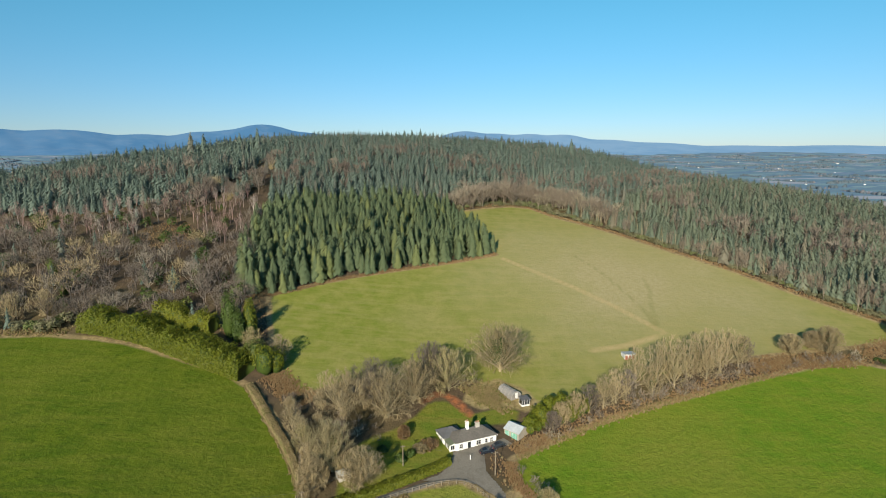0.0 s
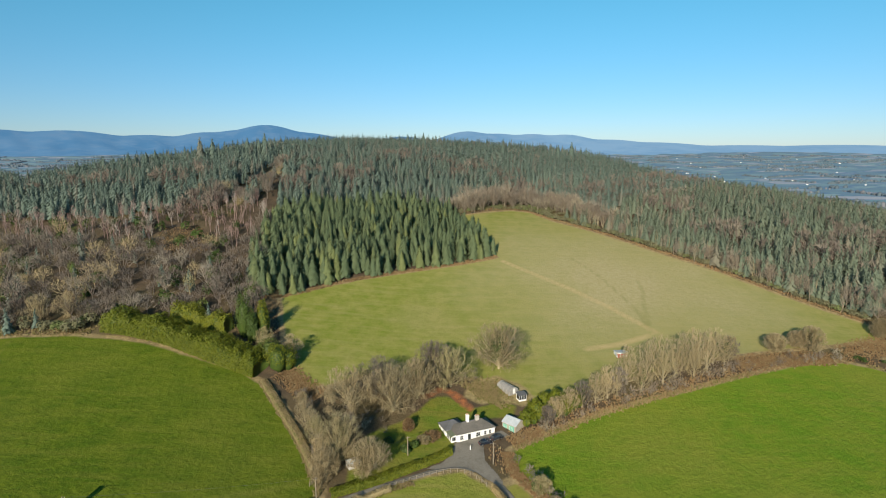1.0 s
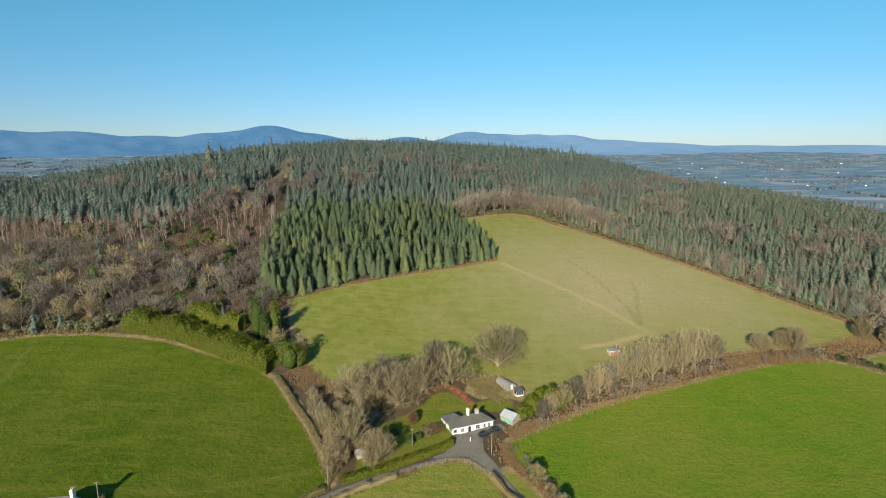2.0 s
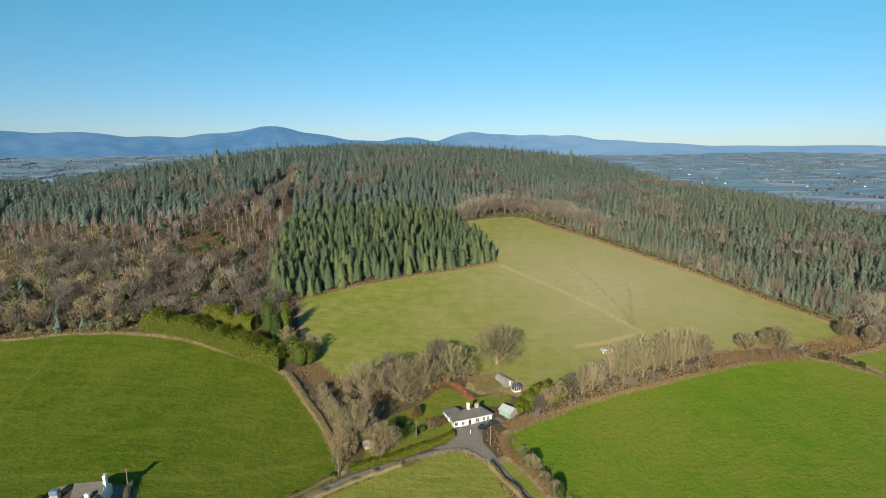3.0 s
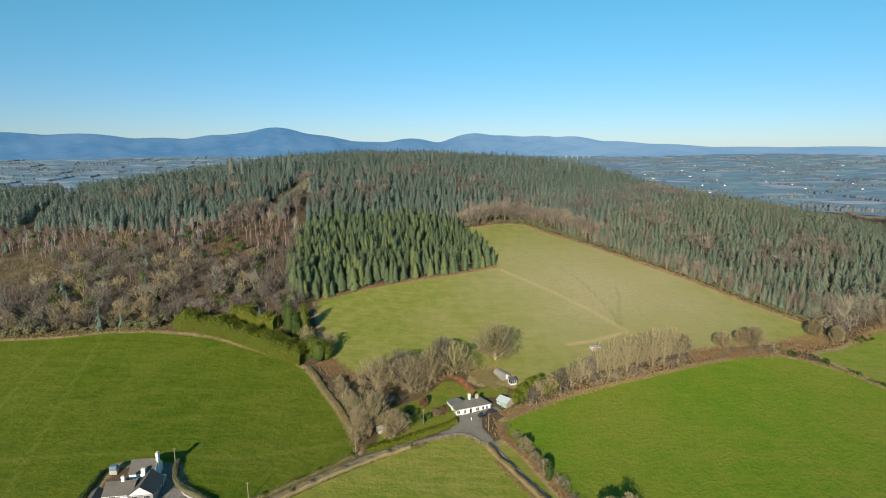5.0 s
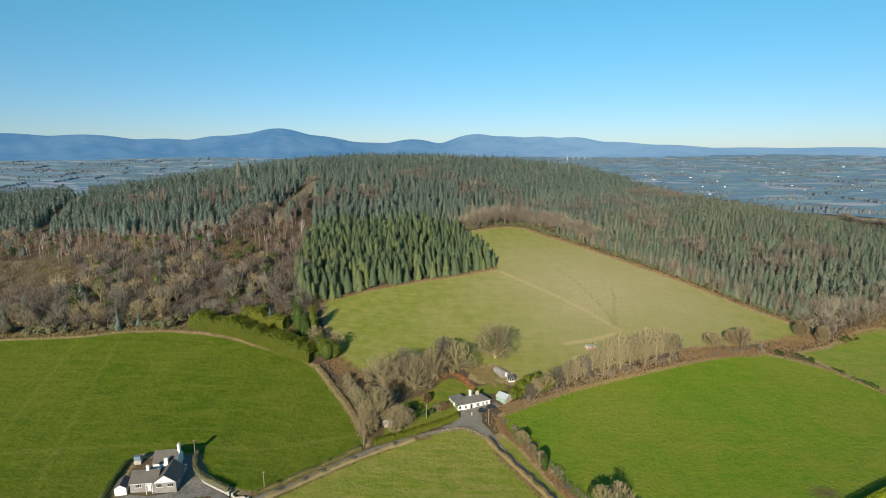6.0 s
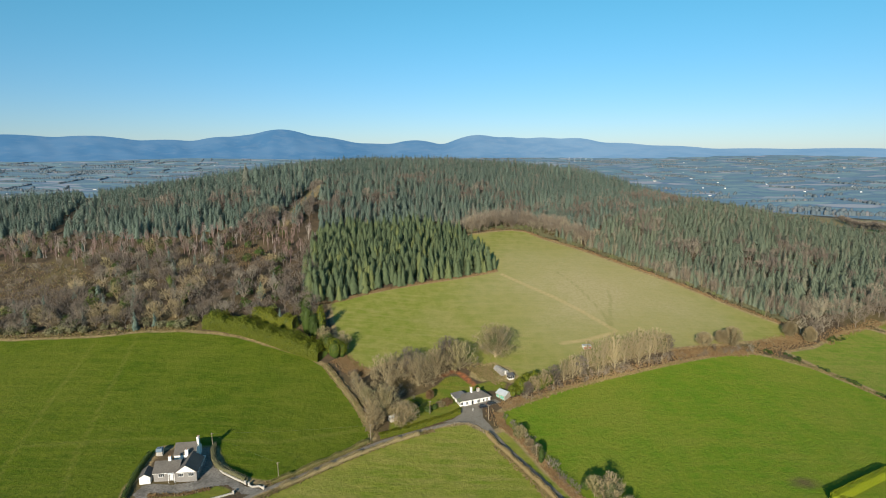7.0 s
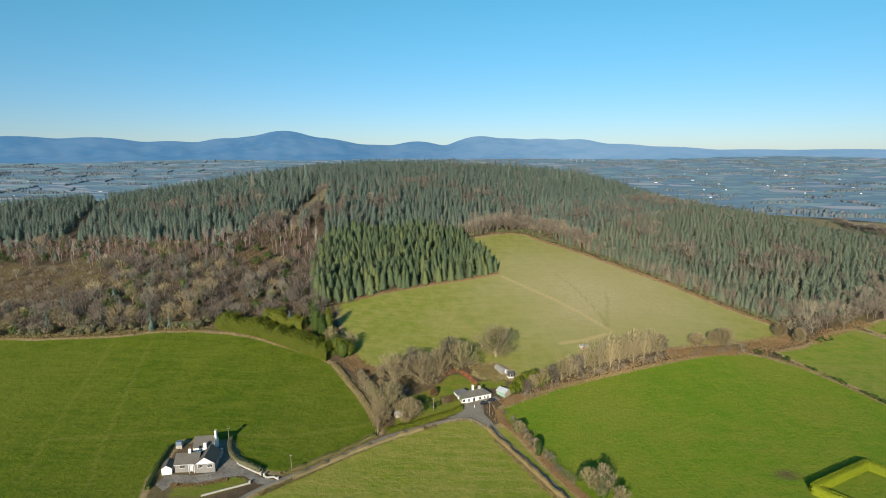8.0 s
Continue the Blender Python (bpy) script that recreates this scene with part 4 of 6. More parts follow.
for k, (v, f) in enumerate(fine_spruce):
    t = thing("spruce_tree", pose(-300 - 8 * k, -60, ground_z(-300 - 8 * k, -60)), "dark green spruce at the edge of a plantation", "conifer", "spruces on the plantation edge")
    np_part("crown", v, f, M_SPRUCE, t, normals=crown_normals(v))
    part("trunk", tube((0, 0, -0.8), (0, 0, 9), 0.2, 0.08, 7), M_BARK, t, "grey-brown trunk")
    prototypes.append(t)
used = set()
for x, y in rows[edge_row]:
    k = int(rng.integers(0, len(prototypes)))
    s, m = rng.uniform(0.62, 1.12), pose(x, y, ground_z(x, y), rng.uniform(-2, 2), rng.uniform(-2, 2), rng.uniform(0, 360))
    if k not in used:
        used.add(k)
        ob = prototypes[k]
        ob.matrix_world = m
    else:
        ob = copy_thing(prototypes[k], m)
    ob.scale = (s * rng.uniform(0.9, 1.15),) * 2 + (s,)

THIN = [(60, 405, 26), (112, 398, 22), (150, 425, 26), (205, 500, 34), (228, 548, 26), (20, 440, 20), (-70, 400, 18), (-40, 470, 22), (165, 318, 16), (215, 300, 20), (255, 330, 22), (150, 360, 18), (-190, 400, 24), (-260, 410, 26), (-105, 372, 16), (-150, 332, 14)]


def thinned(pts, share):
    """Drops most of the places inside the thin patches of the woods."""
    drop = np.zeros(len(pts), bool)
    for x, y, r in THIN:
        drop |= np.hypot(pts[:, 0] - x, (pts[:, 1] - y) * 0.8) < r * rng.uniform(0.75, 1.15, len(pts))
    return pts[~drop | (rng.uniform(0, 1, len(pts)) < share)]


hill = sown(HILL_WOOD, 4.2, rng, 0.45, 0.93, (PLANTATION, BREAK))
hill = thinned(hill, 0.4)
planted(mid_spruce, hill[hill[:, 1] < 470], rng, "hill_spruce_wood", M_FIR, "blue-green conifers covering a rounded hill", "conifer wood", 0.6, 1.25, round_off=True)
planted(far_spruce, hill[(hill[:, 1] >= 470) & (hill[:, 1] < 700)], rng, "hilltop_spruce_wood", M_FIR, "dense conifers on the hilltop against the sky", "conifer wood", 0.6, 1.25, round_off=True)
east = sown(EAST_WOOD, 3.7, rng, 0.45, 0.82, (UPPER_FIELD,))
east = thinned(east, 0.4)
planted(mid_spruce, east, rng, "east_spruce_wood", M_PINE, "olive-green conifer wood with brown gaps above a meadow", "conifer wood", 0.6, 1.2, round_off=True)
west = sown(WEST_WOOD, 4.8, rng, 0.45, 0.92, (BREAK, WEST_BREAK))
west = thinned(west, 0.45)
planted(mid_spruce + far_spruce, west, rng, "west_spruce_wood", M_FIR, "blue-green conifer wood behind bare birches", "conifer wood", 0.6, 1.25, pick=np.where(west[:, 1] < 430, rng.integers(0, 7, len(west)), rng.integers(7, 13, len(west))), round_off=True)
for x, y, s in ((-159, 495, 1.72), (-209, 478, 1.85), (-200, 482, 1.66), (-173, 491, 1.5), (-165, 497, 1.3), (139, 624, 1.9), (122, 612, 1.6), (-252, 486, 1.3), (-262, 490, 1.2), (-30, 560, 1.5), (-22, 566, 1.6), (-38, 570, 1.4), (60, 590, 1.4), (-300, 490, 1.25), (-330, 500, 1.25), (-280, 494, 1.3)):
    ob = copy_thing(prototypes[0], pose(x, y, ground_z(x, y), 0, 0, x))
    ob.scale = (s * 0.9, s * 0.9, s)
    for o in ob.children:
        if o.name.startswith("crown"):
            o.material_slots[0].link = "OBJECT"
            o.material_slots[0].material = M_FIR
    tagged(ob, "tall lone spruce rising above the wood", "conifer", "tall spruces on the skyline")

# -- bare woods --
def sticks(tree, wood_sides=3, fine_sides=2):
    w, f = tree
    return join(prisms(*w, wood_sides), prisms(*f, fine_sides))


wood_trees = [domed_tree(100 + k, 10 + k % 3, 4.6 + 0.4 * (k % 4), 9, 170, 0.17) for k in range(7)]
birches = [domed_tree(120 + k, 11 + k % 2, 1.9 + 0.2 * k, 6, 90, 0.14, 0.35, 0.9) for k in range(5)]
far_trees = [domed_tree(140 + k, 9.5, 4.0 + 0.3 * k, 5, 60, 0.34) for k in range(5)]
brown = sown(BROWN_WOOD, 6.8, rng, 0.45, 0.92, (CLEARING, SCAR, BREAK))
brown = np.concatenate([brown, sown(BREAK, 7, rng, 0.48, 0.55), np.column_stack([-148 + 13 * rng.normal(size=40), 350 + 8 * rng.normal(size=40)]), np.column_stack([-116 + 6 * rng.normal(size=14), 372 + 22 * rng.normal(size=14)])])
birch_zone = (brown[:, 1] > 278) & (brown[:, 1] < 345) & (rng.uniform(0, 1, len(brown)) < 0.75)
pale = (~birch_zone) & (rng.uniform(0, 1, len(brown)) < 0.07)
planted(wood_trees, brown[~birch_zone & ~pale], rng, "bare_wood", M_TWIG_BROWN, "leafless brown deciduous wood in winter", "bare wood", 0.55, 1.3)
planted(wood_trees, brown[pale], rng, "pale_bare_wood", M_TWIG, "pale lichen-covered leafless trees", "bare wood", 0.85, 1.3)
planted(birches, brown[birch_zone], rng, "birch_wood", M_TWIG_RED, "russet leafless birches on a slope", "birch wood", 0.75, 1.1)
trunks = brown[birch_zone][::3]
planted([prisms(np.array([[0, 0, -0.5]]), np.array([[0.2 * k, 0.1, 7.5 + k]]), np.array([0.16]), np.array([0.05]), 4) for k in range(3)], trunks, rng, "birch_trunks", M_BIRCH, "slender pale birch trunks on a slope", "birch wood", 0.7, 1.15)
mixed = sown(BROWN_WOOD, 14, rng, 0.45, 0.42, (CLEARING, SCAR))
planted(mid_spruce, mixed, rng, "scattered_pines", M_FIR, "scattered small dark pines among bare trees", "conifer wood", 0.55, 1.05, round_off=True)
holly = sown(BROWN_WOOD, 13, rng, 0.48, 0.62, (CLEARING,))
planted([leafy(820 + k, 150, 2.2, 2.2, 4.5, 0.8) for k in range(5)], holly, rng, "holly_understorey", M_IVY, "dark green holly and ivy under bare trees", "understorey", 0.7, 1.9)
fringe = along([(-330, 196), (-250, 195), (-228, 193.5), (-184, 193.5), (-162, 198), (-136, 200)], 6, 0.45, rng)
planted([leafy(830 + k, 170, 2.2, 2.2, 3.4, 0.7) for k in range(4)], fringe, rng, "wood_fringe_bushes", M_SCRUB, "grey-green ivy-clad bushes fringing a wood", "understorey", 0.6, 1.5)
clear = sown(CLEARING, 9, rng, 0.45, 0.6)
planted(wood_trees, clear, rng, "clearing_saplings", M_TWIG_MIX, "sparse grey-brown saplings on a cleared slope", "bare wood", 0.4, 0.8)
# the bare belt at the head of the upper field, along its east side and by its lower corner
head = along([(4, 344), (22, 360), (42, 369), (66, 360), (90, 345), (100, 330)], 16, 1.3, rng)
planted(wood_trees, head, rng, "field_head_trees", M_TWIG_MIX, "leafless brown trees at the head of a meadow", "bare wood", 0.8, 1.4)
edge_scrub = np.concatenate([along([(4, 344), (24, 354), (42, 360), (57, 357), (70, 343), (88, 330), (106, 313), (125, 295), (143, 280), (159, 263), (174, 248), (190, 234)], 4.5, 1.3, rng), along([(8, 350), (26, 360), (44, 366), (62, 360), (76, 348)], 8, 0.9, rng)])
planted([leafy(840 + k, 70, 1.7, 1.7, 2.2, 0.7) for k in range(4)], edge_scrub, rng, "wood_edge_scrub", M_SCRUB, "low grey-green scrub along a wood edge", "scrub", 0.6, 1.3)
outer = along([(76, 345), (93, 332), (111, 315), (130, 297), (148, 282), (164, 266), (180, 251), (196, 240)], 6, 0.42, rng)
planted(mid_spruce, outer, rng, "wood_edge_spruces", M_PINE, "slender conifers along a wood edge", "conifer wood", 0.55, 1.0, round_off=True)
low = along([(128, 300), (147, 283), (163, 267), (178, 252), (196, 240)], 12, 0.9, rng)
low = low[signed_distance(low[:, 0], low[:, 1], UPPER_FIELD) < -4]
planted(wood_trees, low, rng, "wood_side_trees", M_TWIG_MIX, "grey-brown leafless trees before dark conifers", "bare wood", 0.55, 0.9)
side = along([(98, 322), (120, 301), (139, 284), (157, 267), (174, 250), (190, 236)], 9, 0.4, rng)
side = side[signed_distance(side[:, 0], side[:, 1], UPPER_FIELD) < -2]
planted(birches, side, rng, "wood_edge_trees", M_TWIG_MIX, "thin leafless trees along a wood edge", "bare wood", 0.6, 1.0)
stems = along([(78, 345), (96, 330), (114, 313), (133, 295), (151, 279), (167, 263), (182, 249), (198, 239)], 7, 0.9, rng)
planted([prisms(np.array([[0, 0, -0.5]]), np.array([[0.15 * k, 0.1, 8.0 + k]]), np.array([0.15]), np.array([0.05]), 4) for k in range(3)], stems, rng, "wood_edge_stems", M_BARK, "thin grey-brown conifer stems along a wood edge", "conifer wood", 0.7, 1.1)
CORNER = [(188, 224), (196, 214), (216, 226), (240, 236), (268, 250), (300, 262), (330, 300), (300, 310), (255, 272), (225, 255), (196, 246)]
corner = sown(CORNER, 6.4, rng, 0.45, 0.95)
planted(wood_trees, corner, rng, "corner_bare_wood", M_TWIG_MIX, "leafless brown trees at a wood corner", "bare wood", 0.8, 1.3)
gaps = sown(EAST_WOOD, 15, rng, 0.48, 0.6, (UPPER_FIELD,))
planted(birches, gaps, rng, "bare_trees_in_conifers", M_TWIG_BROWN, "brown leafless trees scattered among conifers", "bare wood", 0.9, 1.25)
gaps = sown(HILL_WOOD, 24, rng, 0.48, 0.55, (PLANTATION,))
planted(far_trees, gaps, rng, "bare_trees_on_hill", M_TWIG_BROWN, "leafless trees scattered over a wooded hill", "bare wood", 1.0, 1.3)
patch = np.concatenate([np.column_stack([x + r * 0.6 * rng.normal(size=int(r * 1.1)), y + r * 0.7 * rng.normal(size=int(r * 1.1))]) for x, y, r in THIN])
patch = patch[signed_distance(patch[:, 0], patch[:, 1], UPPER_FIELD) < -3]
planted(far_trees, patch, rng, "bare_patches_in_conifers", M_TWIG_BROWN, "patches of leafless brown trees among conifers", "bare wood", 1.15, 1.6)
belt = along([(305, 275), (392, 345), (412, 430), (342, 520), (250, 560)], 34, 0.75, rng)
planted(far_trees, belt, rng, "far_bare_belt", M_TWIG_BROWN, "belt of leafless brown trees behind conifers", "bare wood", 0.9, 1.35)
VALLEY = [(270, 350), (420, 380), (640, 560), (760, 900), (560, 980), (330, 700), (262, 620), (320, 510)]
valley = np.concatenate([sown(VALLEY, 46, rng, 0.48, 0.7, (HILL_FIELD, EAST_WOOD)), along([(300, 300), (420, 370), (560, 470), (760, 600)], 14, 0.5, rng), along([(445, 500), (520, 640), (590, 800)], 8, 0.5, rng)])
planted(far_trees, valley, rng, "valley_hedgerow_trees", M_TWIG_BROWN, "leafless hedgerow trees in the valley", "bare wood", 0.8, 1.2)


def add_bare(name, x, y, seed, H, spread, limbs, forks, twigs, twig_len, twig_w, twig_mat, label, group="", upright=0.5, trunk=0.14, ivy=0):
    t = thing(name, pose(x, y, ground_z(x, y) - 0.1, 0, 0, seed * 37 % 360), label, "tree", group)
    w, f = bare_tree(seed, H, spread, limbs, forks, twigs, twig_len, twig_w, upright, 0.5, trunk)
    v, q = prisms(*w, 6)
    np_part("trunk", v, q, M_BARK, t, "grey-green trunk and limbs")
    v, q = prisms(*f, 2)
    np_part("crown", v, q, twig_mat, t)
    if ivy:
        v, q = leafy(seed + 5, ivy, spread * 0.3, spread * 0.3, H * 0.8, 0.45)
        np_part("ivy", v, q, M_IVY, t, "dark green ivy on the trunk")
    return t


# the large trees round the white bungalow
BIG = [(-31.5, 163, 12, 10.5, 0.2, M_TWIG, 0), (-17, 162.5, 14, 9, 0.25, M_TWIG, 0), (-22, 170, 12.5, 8, 0.25, M_TWIG_BROWN, 0), (-9.5, 170, 12.5, 7.5, 0.25, M_TWIG, 0), (2, 177.5, 13, 8.5, 0.3, M_TWIG, 0),
       (-4, 182, 12.5, 7, 0.5, M_TWIG_BROWN, 0), (20, 189.5, 15.5, 11.2, 0.25, M_TWIG, 1600), (-29.5, 138.5, 13, 6.5, 0.6, M_TWIG, 160), (-21.5, 134, 9, 6.0, 0.35, M_TWIG, 0), (-33, 131, 8, 4.0, 0.5, M_TWIG, 0)]
for k, (x, y, H, sp, up, mt, ivy) in enumerate(BIG):
    add_bare("bare_tree", x, y, 300 + k, H * 1.1, sp * 1.1, 44 if ivy > 1000 else 30, 5, 10, 1.7, 0.066, mt, "large spreading leafless tree with pale grey-olive branches", "large bare trees by the bungalow", up * 0.7, 0.04, ivy=ivy)
SMALL = [(-44.5, 155, 8), (-41, 150, 8.5), (-38.5, 145.5, 9), (-36, 140, 7.5), (-47, 163, 5), (-36.5, 155, 6), (-38, 165, 6), (-34, 127.5, 6)]
for k, (x, y, H) in enumerate(SMALL):
    add_bare("hedge_tree", x, y, 340 + k, H * 0.9, H * 0.42, 16, 4, 6, 1.3, 0.06, M_TWIG, "slender leafless tree in an overgrown hedge", "trees in the west hedge", 0.45, 0.04)
FRONT = [(-236, 200, 9), (-224, 204, 11), (-213, 199, 8), (-203, 205, 11.5), (-192, 201, 9), (-181, 203, 10.5), (-171, 206, 8.5), (-161, 204, 11), (-152, 209, 10), (-142, 206, 8.5), (-250, 203, 10), (-265, 205, 9), (-133, 212, 9.5)]
for k, (x, y, H) in enumerate(FRONT):
    add_bare("wood_edge_tree", x, y, 370 + k, H, H * 0.56, 22, 5, 7, 1.3, 0.065, M_TWIG if k % 3 else M_TWIG_BROWN, "domed lichen-grey leafless tree at a wood edge", "domed trees along the wood edge", 0.2, 0.02, ivy=260 if k % 4 == 1 else 0)
# hedgerow between the upper field and the east meadow
ROWTREES = [(33, 158, 6.5, M_TWIG_BROWN), (36, 160, 8, M_TWIG), (41, 163.5, 9, M_TWIG), (46, 167, 9.5, M_TWIG_BROWN), (51, 169, 11, M_TWIG), (56, 172, 12, M_TWIG), (60, 174, 10, M_TWIG_BROWN), (65, 180, 14.5, M_TWIG), (69, 176, 11, M_TWIG), (73, 183, 15, M_TWIG), (78, 180, 13, M_TWIG),
            (79, 186, 15, M_TWIG), (84, 185, 14, M_TWIG), (88, 189, 15, M_TWIG), (91, 185, 11, M_TWIG), (93, 191, 15, M_TWIG), (98, 190, 14.5, M_TWIG), (102, 194, 14, M_TWIG), (106, 193, 12.5, M_TWIG), (109, 196, 10, M_TWIG_BROWN)]
for k, (x, y, H, mt) in enumerate(ROWTREES):
    add_bare("hedgerow_tree", x, y, 400 + k, H, H * 0.4, 16, 4, 8, 1.5, 0.064, mt, "slender leafless hedgerow tree with pale grey stems", "trees of the east hedgerow", 0.8, 0.12, ivy=120 if k % 5 == 3 else 0)
for k, (x, y, H, sp) in enumerate(((131, 204, 6.5, 4.6), (146, 205.5, 9, 6), (184, 219, 7.5, 4.2), (192, 214, 7.5, 3.6), (142, 208, 6, 4))):
    add_bare("bare_bush", x, y, 450 + k, H * 1.1, sp, 40, 7, 10, 1.0, 0.065, M_TWIG, "round leafless grey-green thorn bush", "thorn bushes by the meadow", 0.3, -0.08, ivy=90 if k == 1 else 0)
for k, (x, y, H, sp) in enumerate(((26, 126.5, 6, 3), (31.3, 114.5, 6, 2.6), (29, 122, 3.5, 2.2), (52.5, 90, 10.5, 6.2), (48, 93.5, 7.5, 3.8), (57, 84, 6.5, 4))):
    add_bare("lane_tree", x, y, 470 + k, H, sp, 13, 6, 9, 1.2, 0.06, M_TWIG, "pale leafless lane-side tree wrapped in ivy", "trees beside the side lane", 0.6, 0.18, ivy=420 if k in (0, 1, 3, 4) else 0)
for k, (x, y, H, sp) in enumerate(((-3.8, 149.6, 2.4, 3.4), (-6.5, 148, 2.2, 2.6), (-11.5, 153.2, 4.2, 2.0), (-68, 192, 9, 4.4), (-66, 188, 8, 3.8), (-57, 187.5, 9.5, 5.2))):
    add_bare("bare_shrub", x, y, 490 + k, H, sp, 18, 6, 9, 0.9, 0.06, M_BRACKEN if k < 3 else M_TWIG, "dense leafless brown shrub", "bare shrubs", 0.3, -0.08)


# -- evergreens --
def evergreen(name, x, y, seed, rx, ry, h, n, size, material, label, group=""):
    t = thing(name, pose(x, y, ground_z(x, y) - 0.15, 0, 0, seed * 53 % 360), label, "evergreen", group)
    r = np.random.default_rng(seed)
    masses = [(0, 0, 1.0, 1.0)] + [(r.uniform(-0.6, 0.6) * rx, r.uniform(-0.6, 0.6) * ry, r.uniform(0.55, 0.8), r.uniform(0.5, 0.85)) for _ in range(3)]
    bits = [(leafy(seed + 31 * i, int(n * (0.55 if i == 0 else 0.25)), rx * w * 0.95, ry * w * 0.95, h * q, size), core_body(rx * w * 0.85, ry * w * 0.85, h * q * 0.95, seed + i), (x0, y0, 0)) for i, (x0, y0, w, q) in enumerate(masses)]
    np_part("leaves", *join(*[(v + np.array(o), f) for (v, f), _, o in bits]), material, t)
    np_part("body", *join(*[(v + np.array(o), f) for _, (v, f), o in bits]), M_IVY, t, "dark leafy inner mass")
    return t


for k, (x, y, r, h) in enumerate(((26.5, 158.5, 3, 5), (30, 161.5, 3.4, 6.5), (34, 161.5, 3, 6), (33, 166, 2.6, 6.5), (38.5, 163.5, 2.8, 6), (37, 167, 3, 7), (41, 166.5, 3, 6.5), (44.5, 168, 2.6, 5.5))):
    evergreen("laurel_bush", x, y, 600 + k, r, r, h, 1300, 0.6, M_LAUREL, "large bright green laurel bush", "laurels beside the shed")
for k, (x, y, r, h, mt) in enumerate(((-78, 199.5, 3.4, 17.5, M_IVY), (-74.5, 197, 2.6, 14, M_IVY), (-71, 200, 3.0, 16, M_LAUREL), (-59.5, 180, 5.2, 11, M_LAUREL), (-64, 184.5, 4.6, 10, M_IVY), (-80.5, 206, 3.2, 11, M_IVY))):
    evergreen("cypress", x, y, 620 + k, r, r, h, 1500, 0.6, mt, "tall dark evergreen cypress", "evergreens at the hedge corner")
for k, (x, y, r, h) in enumerate(((25.3, 128.3, 1.7, 5), (32.4, 113, 1.7, 6), (49.5, 95, 2.4, 7.5), (46, 97, 1.8, 5.5)), 20):
    evergreen("ivy_bush", x, y, 640 + k, r, r, h, 700, 0.5, M_IVY, "dark ivy-covered bush on a lane bank", "ivy bushes by the side lane")
evergreen("ivy_clad_tree", 52.5, 90.5, 690, 4.6, 4.6, 9.5, 2200, 0.5, M_SCRUB, "domed grey-green tree wrapped in ivy beside a lane")
for k, (x, y, r, h) in enumerate(((-207, 194, 2.2, 3), (-212, 195.5, 2, 2.5), (-12, 143.5, 1.6, 2.6), (-17, 147, 1.8, 2.0), (-9, 146, 1.8, 2), (-155, 226, 3, 7), (-172, 244, 3, 8), (-128, 236, 2.6, 7), (-205, 240, 3, 6), (-190, 225, 2.6, 5))):
    evergreen("evergreen_bush", x, y, 640 + k, r, r, h, 600, 0.5, M_LAUREL if k < 2 else M_IVY, "rounded dark green evergreen bush", "evergreen bushes")


def hedge(name, line, width, tall, density, size, material, label, seed, ragged=0.25, square=False):
    """A clipped or ragged hedge along a plan line: leaves over a dense body."""
    r = np.random.default_rng(seed)
    p = smooth_line(line, 0.6) if not square else np.concatenate([np.linspace(a, b, max(3, int(np.hypot(b[0] - a[0], b[1] - a[1]) / 0.6))) for a, b in zip(np.array(line, float), np.array(line, float)[1:])])
    d = np.gradient(p, axis=0)
    d /= np.hypot(d[:, 0], d[:, 1])[:, None] + 1e-9
    sd = np.column_stack([-d[:, 1], d[:, 0]])
    z = height(p[:, 0], p[:, 1])
    lump = 1 + ragged * (np.interp(np.arange(len(p)), np.arange(0, len(p) + 8, 4), r.uniform(-1, 1, len(np.arange(0, len(p) + 8, 4)))) * 0.6)
    n = int(len(p) * 0.6 * density)
    k = r.integers(0, len(p), n)
    f = r.uniform(0, 1, n)                     # round the section, from one foot over the top to the other
    per = tall / (2 * tall + width)
    o = np.where(f < per, -0.5, np.where(f > 1 - per, 0.5, (f - per) / max(1 - 2 * per, 1e-6) - 0.5))
    up = np.where(f < per, f / per, np.where(f > 1 - per, (1 - f) / per, 1.0))
    top = tall * lump[k] * r.uniform(1 - ragged * 0.5, 1 + ragged * 0.4, n)
    pos = np.column_stack([p[k] + d[k] * r.uniform(-0.35, 0.35, (n, 1)) + sd[k] * (o * width * r.uniform(0.9, 1.08, n) * (1 - ragged * 0.6 * up ** 3))[:, None], z[k] + up * top])
    outn = np.column_stack([sd[k] * (np.where(np.abs(o) > 0.49, np.sign(o), o * 0.6))[:, None], np.where(np.abs(o) > 0.49, 0.2, 1.0)])
    t = thing(name, Matrix.Identity(4), label, "hedge")
    np_part("leaves", *leaf_quads(r, pos, outn, size), material, t)
    ring = [(-0.42, -0.4), (-0.42, 0.7), (-0.22, 0.84), (0.22, 0.84), (0.42, 0.7), (0.42, -0.4)]
    v = np.stack([np.column_stack([p + sd * a * width, z + np.maximum(b * tall * lump, -0.4) if b > 0 else z - 0.3]) for a, b in ring], 1)
    q = np.arange(len(p) * 6).reshape(len(p), 6)
    fs = np.concatenate([np.stack([q[:-1, i], q[1:, i], q[1:, i + 1], q[:-1, i + 1]], -1) for i in range(5)] + [np.array([[q[e, 0], q[e, 1], q[e, 4], q[e, 5]], [q[e, 1], q[e, 2], q[e, 3], q[e, 4]]]) for e in (0, len(p) - 1)])
    # added filler body, dark ivy green inside laurel, blocks light through the hedge
    np_part("body", v.reshape(-1, 3), fs, M_IVY if material is M_LAUREL else material, t, "dense filler mass behind the hedge leaves")
    return t


